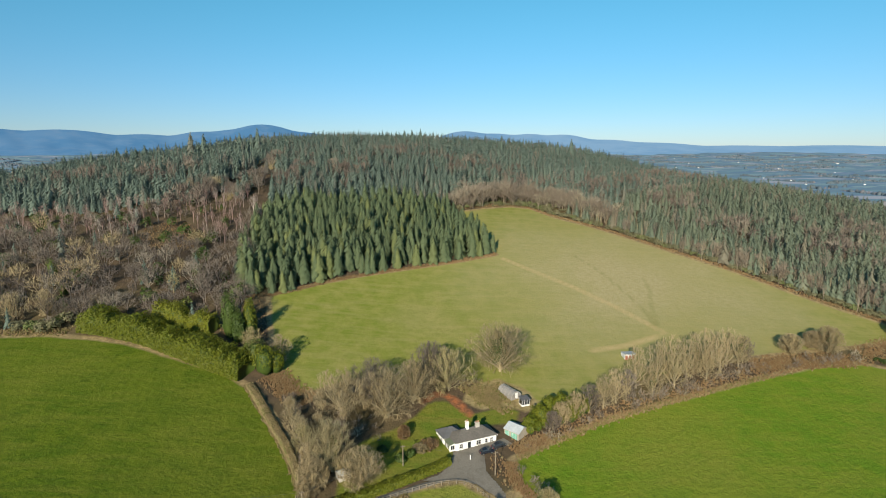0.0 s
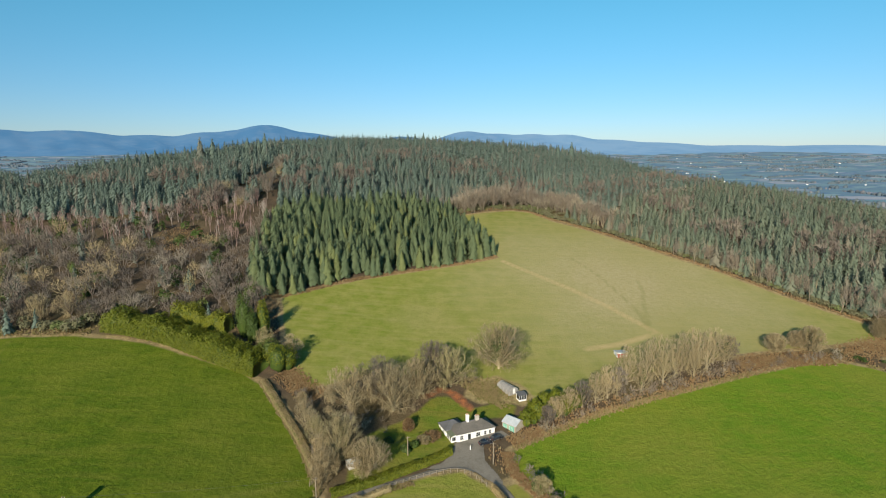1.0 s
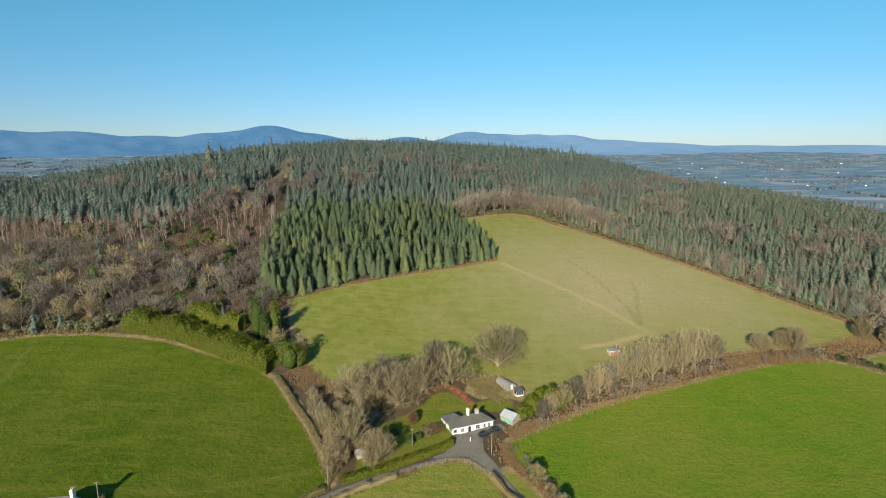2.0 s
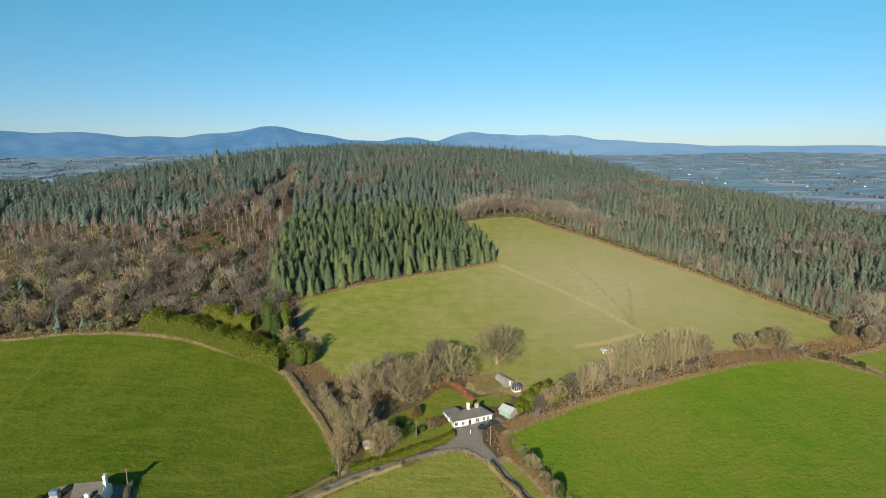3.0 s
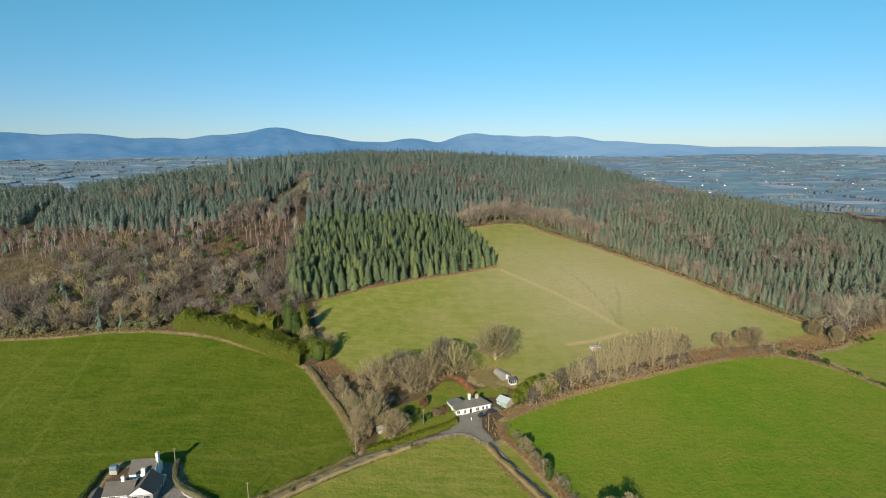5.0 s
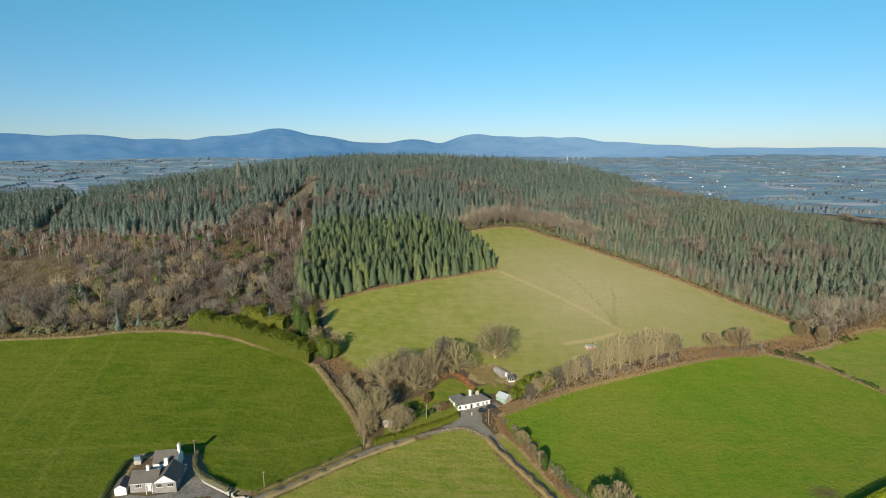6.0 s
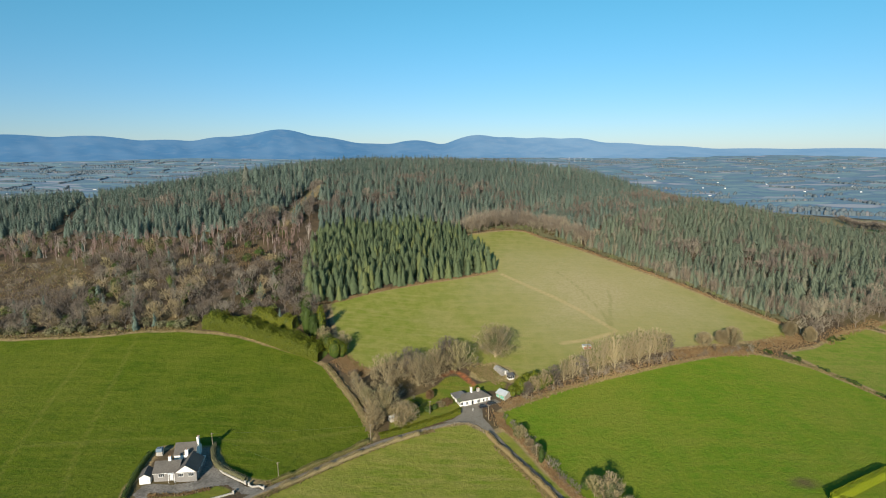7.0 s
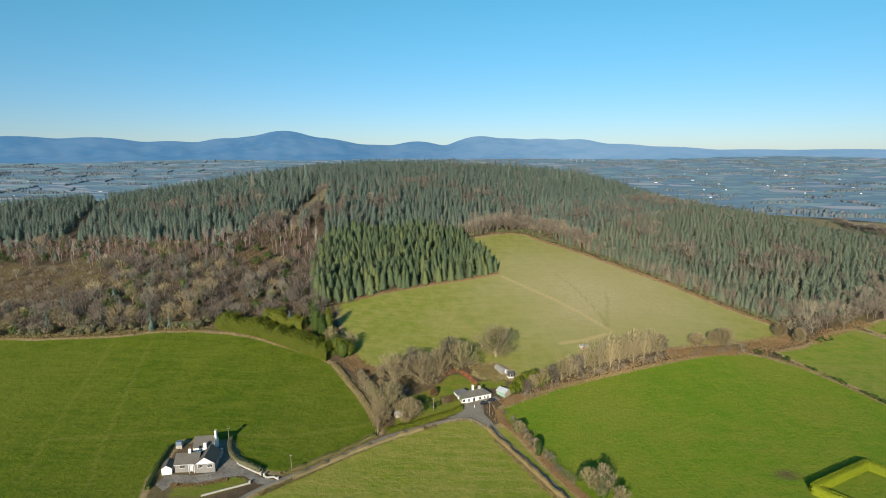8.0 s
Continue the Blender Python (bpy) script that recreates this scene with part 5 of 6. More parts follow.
hedge("laurel_hedge", [(-131, 200.5), (-113, 197.3), (-97, 191.8), (-82, 185), (-65, 178.3)], 10, 6.8, 430, 0.62, M_LAUREL, "tall ragged bright green laurel hedge above a meadow", 700, 0.45)
hedge("laurel_hedge", [(-108, 207), (-96, 205), (-85, 202)], 6.5, 5.8, 300, 0.62, M_LAUREL, "ragged bright green laurel thicket behind a hedge", 701, 0.5)
hedge("lane_hedge", [(-30, 124.6), (-22.9, 128), (-17, 131.3), (-10, 135.6), (-2.8, 140), (1.6, 143.6)], 2.4, 1.8, 190, 0.45, M_LAUREL, "neat bright green hedge along a lane", 702, 0.2)
hedge("garden_hedge", [(126.5, 90), (155.5, 105.3), (173, 86)], 2.4, 3.4, 330, 0.32, M_PRIVET, "clipped yellow-green hedge round a garden", 703, 0.08, True)
hedge("garden_hedge", [(126.5, 90), (146, 70)], 2.4, 3.2, 330, 0.32, M_PRIVET, "clipped yellow-green hedge closing a garden", 704, 0.08, True)
hedge("field_bank", [(13.2, 128.6), (15.6, 124.6), (18.9, 119), (26.6, 106.2), (34.8, 91.2), (45.4, 71)], 1.2, 1.6, 240, 0.3, M_DRYGRASS, "grassy field bank beside a lane", 707, 0.7)
hedge("field_bank", [(-34.5, 121.2), (-46.5, 110.5), (-57.5, 100.2), (-64.5, 95)], 1.6, 1.1, 240, 0.3, M_DRYGRASS, "tan grassy bank along a lane", 708, 0.7)
hedge("field_bank", [(-15, 127.6), (-28.3, 119.8), (-38.8, 111.7), (-49.8, 101.9), (-60.8, 92.1)], 1.5, 1.2, 240, 0.3, M_BRACKEN, "brown bank along a field edge", 709, 0.8)
hedge("field_bank", [(-62.5, 173), (-52, 158), (-42, 144), (-36, 132)], 2.8, 1.2, 300, 0.32, M_DRYGRASS, "tan grassy bank between a meadow and bare trees", 710, 0.7)
hedge("drive_hedge", [(-91.8, 113), (-90.5, 108), (-87.8, 103), (-83.4, 99.4), (-78, 97), (-73, 94.6)], 1.8, 1.9, 40, 0.4, M_SCRUB, "olive-green hedge along a garden drive", 705, 0.25)
hedge("drive_hedge", [(-113, 106), (-112.5, 98), (-111.5, 90), (-109.5, 82)], 1.6, 1.6, 40, 0.4, M_IVY, "dark hedge behind a garage", 706, 0.3)


# -- rough growth: bracken, dead grass, brambles --
def tufts(seed, h, w, blades):
    r = np.random.default_rng(seed)
    v, f = [], []
    for k in range(blades):
        a, l = r.uniform(0, 6.283), r.uniform(0.4, 1.0)
        x, y = r.uniform(-w, w) * 0.4, r.uniform(-w, w) * 0.4
        c, s = math.cos(a), math.sin(a)
        b = len(v)
        v += [(x - s * w * 0.4, y + c * w * 0.4, -0.1), (x + s * w * 0.4, y - c * w * 0.4, -0.1), (x + c * w * l, y + s * w * l, h * r.uniform(0.6, 1.1))]
        f.append((b, b + 1, b + 2))
    return np.array(v), np.array(f)


fern, straw = [tufts(k, 0.6, 0.34, 7) for k in range(4)], [tufts(20 + k, 0.55, 0.33, 6) for k in range(4)]
bramble = [sticks(bare_tree(160 + k, 2.2, 1.7, 6, 1, 2, 0.9, 0.085, 0.4, 0.7, 0.05), 2) for k in range(4)]
WEST_HEDGE = [(-63, 173.5), (-52.5, 158.5), (-42.5, 144.5), (-36, 131.5)]
EAST_HEDGE = [(22, 150), (30, 154), (47, 164), (70, 174), (92, 182.5), (115, 191.5), (142, 200), (160, 201)]
fern_at = np.concatenate([sown([(13, 146.5), (17, 147.5), (18.8, 141), (18.6, 133), (17, 133), (15, 137), (12.8, 142)], 0.8, rng, 0.48, 0.8), sown([(-86, 205), (-62, 186), (-60, 190), (-66, 206), (-72, 228), (-84, 228)], 1.3, rng, 0.48, 0.8), along([(-103, 85), (-92, 86.3), (-84, 90.2)], 1.6, 14, rng), sown(CLEARING, 2.2, rng, 0.48, 0.5), sown(SCAR, 1.0, rng, 0.48, 0.85), along([(-57, 180), (-52, 175), (-47, 170), (-43, 166)], 10, 75, rng), along(EAST_HEDGE, 8, 16, rng), along([(112, 194), (130, 198), (150, 200)], 9, 60, rng), along([(160, 203), (172, 209), (183, 213), (192, 218)], 13, 48, rng),
                          along([(-82, 229), (-69, 233), (-56, 244), (-40, 254), (-19, 264), (7, 275), (28, 285)], 3.0, 14, rng), along([(54, 356), (68, 341), (86, 328), (104, 311), (123, 293), (141, 278), (157, 261), (172, 246), (189, 231)], 3.5, 12, rng),
                          along([(18.6, 144), (19.2, 136), (23.6, 130), (28.6, 122.5), (33.3, 111), (39.6, 97), (47.2, 84)], 3.6, 46, rng), along([(20, 149), (24, 151.5), (31, 155)], 5, 40, rng), along([(4, 346), (24, 354), (42, 360), (54, 357)], 5, 12, rng), along([(200, 214), (222, 230), (250, 242)], 9, 16, rng)])
planted(fern, fern_at, rng, "bracken", M_BRACKEN, "rust-brown dead bracken along hedges and wood edges", "bracken", 0.6, 1.3)
straw_at = np.concatenate([along([(-300, 194.5), (-250, 194), (-228, 191.5), (-184, 192), (-162, 196.5), (-136, 198)], 5.5, 13, rng), sown(CLEARING, 1.4, rng, 0.48, 0.6), along(WEST_HEDGE, 3.2, 55, rng), along([(-35, 132), (-33, 124)], 3, 12, rng), along([(-33.5, 122), (-46.5, 110), (-57.5, 99.5), (-66, 94)], 2.2, 22, rng), along([(-9, 130.6), (-17, 126.7), (-28, 119.8), (-39, 111.5), (-50, 101.5), (-61, 91.5), (-70, 83)], 2.0, 22, rng),
                           along([(16, 122.5), (18, 118.5), (25.5, 105.5), (33.5, 90), (45, 66)], 3, 16, rng), along([(21, 146), (30, 151.5), (47, 161.5), (70, 171), (92, 179), (115, 188)], 2.5, 8, rng),
                           along([(163, 196), (179, 187), (191.5, 170), (199.5, 154), (218, 118)], 3, 9, rng), along([(10, 174), (14, 178), (18, 174), (14, 170)], 14, 130, rng)])
planted(straw, straw_at, rng, "dead_grass", M_DRYGRASS, "tan dead grass on banks and verges", "dead grass", 0.6, 1.5)
planted(straw, straw_at[::3] + rng.uniform(-0.5, 0.5, straw_at[::3].shape), rng, "green_verge_grass", M_VERGE, "rough green grass on lane verges", "verge grass", 0.5, 1.2)
bramble_at = np.concatenate([sown([(-86, 207), (-66, 190), (-66, 206), (-74, 228), (-86, 228)], 4.5, rng, 0.48, 0.8), along(EAST_HEDGE, 6, 0.4, rng), along([(40, 163), (70, 176.5), (95, 186.5), (112, 193)], 7, 0.7, rng), along([(-50, 170), (-44, 158), (-38, 146), (-34, 134)], 4, 1.3, rng), along([(-34, 158), (-24, 153), (-18, 158)], 9, 1.0, rng),
                             along([(-12, 178), (0, 184), (12, 184)], 7, 0.8, rng), sown(BROWN_WOOD, 19.0, rng, 0.48, 0.6), along([(21, 143), (27, 130), (35, 111), (44, 93)], 3, 0.7, rng), sown(CLEARING, 9.0, rng, 0.48, 0.7)])
planted(bramble, bramble_at, rng, "bramble_scrub", M_TWIG_MIX, "tangled brown winter bramble scrub", "scrub", 0.6, 1.5)
gorse_at = np.concatenate([along([(180, 188), (187, 177), (191, 171)], 1.6, 1.2, rng), along([(194, 165), (198, 157), (206, 140)], 1.6, 1.6, rng), along([(160, 201), (170, 198), (176, 193)], 4, 0.9, rng), along([(203, 214), (216, 222)], 6, 1.0, rng), along([(252, 230), (262, 216), (285, 193)], 2, 1.4, rng)])
planted([leafy(800 + k, 70, 1.1, 1.1, 1.4, 0.55) for k in range(4)], gorse_at, rng, "gorse", M_IVY, "dark gorse clumps on a field bank", "gorse", 0.6, 1.3)


# ---- buildings ----
def hip_roof(x0, y0, x1, y1, z, rise, over=0.35, thick=0.14, inset=None):
    """A hipped roof over a rectangle whose long side runs along x; eaves at z."""
    x0, y0, x1, y1 = x0 - over, y0 - over, x1 + over, y1 + over
    yc, k = (y0 + y1) / 2, inset if inset is not None else (y1 - y0) / 2
    pts = [(x0, y0, z), (x1, y0, z), (x1, y1, z), (x0, y1, z), (x0 + k, yc, z + rise), (x1 - k, yc, z + rise)]
    low = [(x, y, q - thick) for x, y, q in pts[:4]]
    return solid(pts + low, [(0, 1, 5, 4), (1, 2, 5), (2, 3, 4, 5), (3, 0, 4), (0, 6, 7, 1), (1, 7, 8, 2), (2, 8, 9, 3), (3, 9, 6, 0), (6, 9, 8, 7)])


def gable_roof(x0, y0, x1, y1, z, rise, over=0.3, thick=0.14, bm=None):
    """A gabled roof whose ridge runs along x."""
    x0, y0, x1, y1 = x0 - over, y0 - over, x1 + over, y1 + over
    yc = (y0 + y1) / 2
    pts = []
    for x in (x0, x1):
        pts += [(x, y0, z), (x, yc, z + rise), (x, y1, z), (x, y1, z - thick), (x, yc, z + rise - thick), (x, y0, z - thick)]
    f = [(0, 6, 7, 1), (1, 7, 8, 2), (2, 8, 9, 3), (3, 9, 10, 4), (4, 10, 11, 5), (5, 11, 6, 0), (0, 1, 4, 5), (1, 2, 3, 4), (6, 11, 10, 7), (7, 10, 9, 8)]
    return solid(pts, f, bm)


def gable_walls(x0, y0, x1, y1, z0, z1, rise, bm=None):
    """A closed block with gable ends at x0 and x1."""
    yc = (y0 + y1) / 2
    pts = []
    for x in (x0, x1):
        pts += [(x, y0, z0), (x, y1, z0), (x, y1, z1), (x, yc, z1 + rise), (x, y0, z1)]
    return solid(pts, [(0, 4, 3, 2, 1), (5, 6, 7, 8, 9), (0, 5, 9, 4), (1, 2, 7, 6), (0, 1, 6, 5), (4, 9, 8, 3), (3, 8, 7, 2)], bm)


def window(parent, at, turn, w, h, cols=2, rows_n=2, sill=True, frame_mat=None):
    """A window on a wall: at is the middle of its foot, turn the way its face looks (degrees; 0 looks along -y)."""
    m = Matrix.Translation(at) @ Matrix.Rotation(radians(turn), 4, "Z")
    bm = bmesh.new()
    e = 0.07
    for x0, z0, x1, z1 in ((-w / 2, 0, -w / 2 + e, h), (w / 2 - e, 0, w / 2, h), (-w / 2 + e, 0, w / 2 - e, e), (-w / 2 + e, h - e, w / 2 - e, h)):
        box(x0, -0.06, z0, x1, 0.05, z1, bm=bm)
    for c in range(1, cols):
        x = -w / 2 + w * c / cols
        box(x - 0.03, -0.05, e, x + 0.03, 0.04, h - e, bm=bm)
    for r in range(1, rows_n):
        z = h * r / rows_n
        box(-w / 2 + e, -0.045, z - 0.03, w / 2 - e, 0.035, z + 0.03, bm=bm)
    bm.transform(m)
    win = part("window", bm, frame_mat or M_WHITEPAINT, parent, "white painted window")
    bm = box(-w / 2 + e, -0.015, e, w / 2 - e, 0.03, h - e)
    bm.transform(m)
    part("pane", bm, M_GLASS, win, "dark glass pane")
    if sill:
        bm = box(-w / 2 - 0.08, -0.16, -0.1, w / 2 + 0.08, 0.03, -0.005, 0.01)
        bm.transform(m)
        part("sill", bm, M_CONCRETE, win, "pale concrete sill")
    return win


def door(parent, at, turn, w, h, material, label):
    m = Matrix.Translation(at) @ Matrix.Rotation(radians(turn), 4, "Z")
    bm = bmesh.new()
    box(-w / 2, -0.05, 0, w / 2, 0.04, h, bm=bm)
    for z0, z1 in ((0.2, h * 0.45), (h * 0.52, h - 0.2)):
        box(-w / 2 + 0.15, -0.075, z0, w / 2 - 0.15, -0.045, z1, bm=bm)
    bm.transform(m)
    d = part("door", bm, material, parent, label)
    bm = tube((w / 2 - 0.12, -0.13, h * 0.48), (w / 2 - 0.12, -0.05, h * 0.48), 0.035, 0.035, 8)
    bm.transform(m)
    part("handle", bm, M_RIM, d, "metal knob")
    return d


def chimney(parent, x, y, z0, z1, w, d, material, label, pots=2):
    bm = box(x - w / 2, y - d / 2, z0, x + w / 2, y + d / 2, z1, 0.015)
    box(x - w / 2 - 0.08, y - d / 2 - 0.08, z1 - 0.3, x + w / 2 + 0.08, y + d / 2 + 0.08, z1 - 0.12, 0.01, bm)
    c = part("chimney", bm, material, parent, label)
    for k in range(pots):
        px = x + (k - (pots - 1) / 2) * 0.42
        part("chimney_pot", tube((px, y, z1 - 0.01), (px, y, z1 + 0.45), 0.15, 0.11, 10), M_POT, c, "clay chimney pot")
    return c


def gutter(parent, a, b, r=0.06):
    part("gutter", tube(a, b, r, r, 6), M_WHITEPAINT, parent, "white gutter")


# the white bungalow where the lanes meet
h1 = thing("bungalow", pose(3.7, 148.4, 5.0, 0, 0, 24.0), "white rendered bungalow with hipped grey slate roofs", "house")
part("wall", box(0, 0, -1.4, 13.0, 6.2, 2.7), M_WALL, h1, "white rendered walls")
part("roof", hip_roof(0, 0, 13.0, 6.2, 2.72, 2.0), M_SLATE, h1, "weathered grey slate hipped roof")
part("ridge", tube((3.1, 3.1, 4.72), (9.9, 3.1, 4.72), 0.1, 0.1, 6), M_SLATE_BLUE, h1, "dark ridge tiles")
part("rear_wing", box(-2.0, 4.0, -1.4, 4.4, 9.4, 2.64), M_WALL, h1, "white rendered rear wing")
part("wing_roof", hip_roof(-2.0, 4.0, 4.4, 9.4, 2.68, 1.75, 0.3), M_SLATE_BLUE, h1, "blue-grey slate wing roof")
part("porch", box(-1.7, 0.5, -1.4, -0.01, 3.98, 2.2), M_WALL, h1, "white glazed side porch")
part("porch_roof", solid([(-1.95, 0.25, 2.2), (0.3, 0.25, 2.85), (0.3, 4.0, 2.85), (-1.95, 4.0, 2.2), (-1.95, 0.25, 2.08), (0.3, 0.25, 2.7), (0.3, 4.0, 2.7), (-1.95, 4.0, 2.08)],
     [(0, 1, 2, 3), (7, 6, 5, 4), (0, 4, 5, 1), (1, 5, 6, 2), (2, 6, 7, 3), (3, 7, 4, 0)]), M_GREENROOF, h1, "mossy green lean-to roof")
chimney(h1, 5.0, 3.2, 3.6, 6.9, 0.75, 1.0, M_WALL, "tall white rendered chimney")
chimney(h1, 8.3, 3.1, 3.6, 6.0, 1.2, 0.8, M_CHIMNEY, "weathered grey chimney stack", 3)
for x, w, h, z in ((1.6, 1.1, 1.3, 0.75), (7.2, 1.5, 1.35, 0.75), (11.4, 0.9, 1.4, 0.65)):
    window(h1, (x, 0, z), 0, w, h, 2, 2)
door(h1, (4.2, 0, 0.05), 0, 0.95, 2.1, M_GLASS, "dark glazed front door")
window(h1, (9.7, 0, 0.75), 0, 0.9, 1.3, 1, 2)
for y in (1.2, 2.3, 3.3):
    window(h1, (-1.7, y, 0.55), -90, 0.95, 1.4, 1, 1, False)
window(h1, (-0.85, 0.5, 0.55), 0, 1.3, 1.4, 2, 1, False)
for y in (5.4, 7.9):
    window(h1, (-2.0, y, 0.8), -90, 1.1, 1.25, 2, 2)
gutter(h1, (-0.35, -0.4, 2.6), (13.35, -0.4, 2.6))
part("downpipe", tube((12.9, -0.1, -0.6), (12.9, -0.1, 2.6), 0.05, 0.05, 6), M_WHITEPAINT, h1, "white downpipe")
part("plinth", box(-0.04, -0.05, -1.4, 13.04, 0.0, -0.05), M_CHIMNEY, h1, "grey plastered plinth")

# the shed with the pale sheet roof
sh = thing("garage_shed", pose(18.3, 157.0, 5.4, 0, 0, -43.4), "block shed with pale blue-grey sheet roof and green doors", "shed")
part("wall", gable_walls(0, 0, 5.2, 5.0, -1.2, 2.3, 1.35), M_BLOCKWALL, sh, "bare block walls")
bm = gable_roof(0, 0, 5.2, 5.0, 2.36, 1.4, 0.25, 0.06)
for k in range(14):
    x = -0.2 + k * 0.43
    for y0, y1, z0, z1 in ((-0.25, 2.5, 2.36, 3.76), (5.25, 2.5, 2.36, 3.76)):
        tube((x, y0, z0 + 0.01), (x, y1, z1 + 0.01), 0.03, 0.03, 4, bm)
part("roof", bm, M_METALROOF, sh, "pale corrugated sheet roof")
for x, w in ((1.1, 1.5), (3.6, 2.0)):
    d = part("door", box(x - w / 2, -0.07, -0.3, x + w / 2, -0.01, 1.95, 0.01), M_GREENDOOR, sh, "green painted double door")
    bm = bmesh.new()
    for k in (-1, 0, 1):
        box(x + k * w / 3.2 - 0.03, -0.1, -0.25, x + k * w / 3.2 + 0.03, -0.07, 1.9, bm=bm)
    part("brace", bm, M_WHITEPAINT, d, "pale door battens")
part("lean_to", box(0.4, 5.02, -1.0, 4.6, 7.0, 1.7), M_BLOCKWALL, sh, "low block lean-to")
part("lean_to_roof", solid([(0.2, 5.0, 2.3), (4.8, 5.0, 2.3), (4.8, 7.3, 1.7), (0.2, 7.3, 1.7), (0.2, 5.0, 2.2), (4.8, 5.0, 2.2), (4.8, 7.3, 1.6), (0.2, 7.3, 1.6)],
     [(0, 1, 2, 3), (7, 6, 5, 4), (0, 4, 5, 1), (1, 5, 6, 2), (2, 6, 7, 3), (3, 7, 4, 0)]), M_TILE, sh, "rusty grey lean-to roof")

# polytunnel and small glasshouse in the garden
pt = thing("polytunnel", pose(22.0, 176.6, ground_z(22, 176.6), 0, 0, -58), "old milky polytunnel with grey hoops among dead grass", "polytunnel")
bm = bmesh.new()
ring = [(2.0 * math.cos(a), 2.1 * math.sin(a) ** 0.9 if math.sin(a) > 0 else 0.0) for a in np.linspace(0, math.pi, 13)]
for x in (-3.6, 3.6):
    for y, z in ring:
        bm.verts.new((x, y, z - (0.5 if z <= 0.01 else 0)))
bm.verts.ensure_lookup_table()
for k in range(12):
    bm.faces.new([bm.verts[k], bm.verts[k + 1], bm.verts[k + 14], bm.verts[k + 13]])
bm.faces.new([bm.verts[k] for k in range(13)])
bm.faces.new([bm.verts[k] for k in range(25, 12, -1)])
part("cover", bm, M_POLYTHENE, pt, "milky polythene cover")
for x in (-3.6, -1.8, 0.0, 1.8, 3.6):
    bm = bmesh.new()
    for (y0, z0), (y1, z1) in zip(ring, ring[1:]):
        tube((x, y0 * 1.02, z0 * 1.02), (x, y1 * 1.02, z1 * 1.02), 0.06, 0.06, 5, bm)
    part("hoop", bm, M_CHIMNEY, pt, "weathered grey hoop")
door(pt, (3.68, 0, 0.0), 90, 1.0, 1.8, M_WHITEPAINT, "white framed end door")
gh = thing("garden_glasshouse", pose(26.2, 171.2, ground_z(26.2, 171.2), 0, 0, 20), "small white framed glasshouse beside a polytunnel", "glasshouse")
part("base", box(-1.4, -1.1, -0.5, 1.4, 1.1, 0.35), M_WHITEPAINT, gh, "white boarded base")
part("glazing", box(-1.33, -1.03, 0.36, 1.33, 1.03, 1.95), M_GLASS, gh, "dark glazing")
for x in (-1.4, -0.5, 0.4, 1.3):
    for y in (-1.1, 1.0):
        part("glazing_bar", box(x, y, 0.352, x + 0.1, y + 0.1, 2.0), M_WHITEPAINT, gh, "white post")
part("roof", solid([(-1.6, -1.3, 2.0), (1.6, -1.3, 2.0), (1.6, 1.3, 2.45), (-1.6, 1.3, 2.45), (-1.6, -1.3, 1.92), (1.6, -1.3, 1.92), (1.6, 1.3, 2.37), (-1.6, 1.3, 2.37)],
     [(0, 1, 2, 3), (7, 6, 5, 4), (0, 4, 5, 1), (1, 5, 6, 2), (2, 6, 7, 3), (3, 7, 4, 0)]), M_SLATE_BLUE, gh, "dark felt roof")

# the red and white hut beside the hedgerow
hut = thing("field_hut", pose(66.5, 197.2, ground_z(66.5, 197.2), 0, 0, 8), "small white hut with faded red front under bare trees", "hut")
part("wall", box(0, 0, -0.6, 5.2, 4.0, 2.3), M_WHITEPAINT, hut, "white boarded walls")
bm = bmesh.new()
for k in range(3):
    box(0.25 + k * 1.7, -0.06, -0.1, 1.45 + k * 1.7, -0.005, 1.9, bm=bm)
part("red_boards", bm, M_REDPAINT, hut, "faded red door boards")
part("roof", solid([(-0.3, -0.5, 2.75), (5.5, -0.5, 2.75), (5.5, 4.3, 2.3), (-0.3, 4.3, 2.3), (-0.3, -0.5, 2.62), (5.5, -0.5, 2.62), (5.5, 4.3, 2.18), (-0.3, 4.3, 2.18)],
     [(0, 1, 2, 3), (7, 6, 5, 4), (0, 4, 5, 1), (1, 5, 6, 2), (2, 6, 7, 3), (3, 7, 4, 0)]), M_METALROOF, hut, "pale sheet roof")

hut.scale = (0.78, 0.78, 0.8)

# a pale shed under the trees
ps = thing("garden_shed", pose(-26.3, 136.4, ground_z(-26.3, 136.4), 0, 0, 35), "small pale sheet-roofed shed under bare trees", "shed")
part("wall", gable_walls(-1.6, -1.2, 1.6, 1.2, -0.5, 1.7, 0.6), M_CHIMNEY, ps, "pale grey walls")
part("roof", gable_roof(-1.6, -1.2, 1.6, 1.2, 1.75, 0.65, 0.2, 0.06), M_METALROOF, ps, "pale sheet roof")
door(ps, (0.3, -1.2, -0.1), 0, 0.8, 1.7, M_WOOD, "wooden door")

# the grey-stone bungalow by the lower lane
g2 = 3.2
h2 = thing("stone_bungalow", pose(-104.2, 91.2, g2 + 0.9, 0, 0, 9.0), "grey stone and white gabled bungalow with tiled roofs", "house")
part("wall", gable_walls(0, 0.7, 8.2, 8.0, -2.4, 2.5, 2.5), M_STONE, h2, "grey stone-clad walls")
part("roof", gable_roof(0, 0.7, 8.2, 8.0, 2.55, 2.55, 0.35), M_TILE, h2, "grey-brown tiled roof")
bm = gable_walls(0, -7.0, 9.3, 0, -2.4, 2.5, 2.6)
bm.transform(Matrix.Translation((7.4, 0, 0)) @ Matrix.Rotation(radians(90), 4, "Z"))
part("gable_wing", bm, M_STONE, h2, "grey stone gabled front wing")
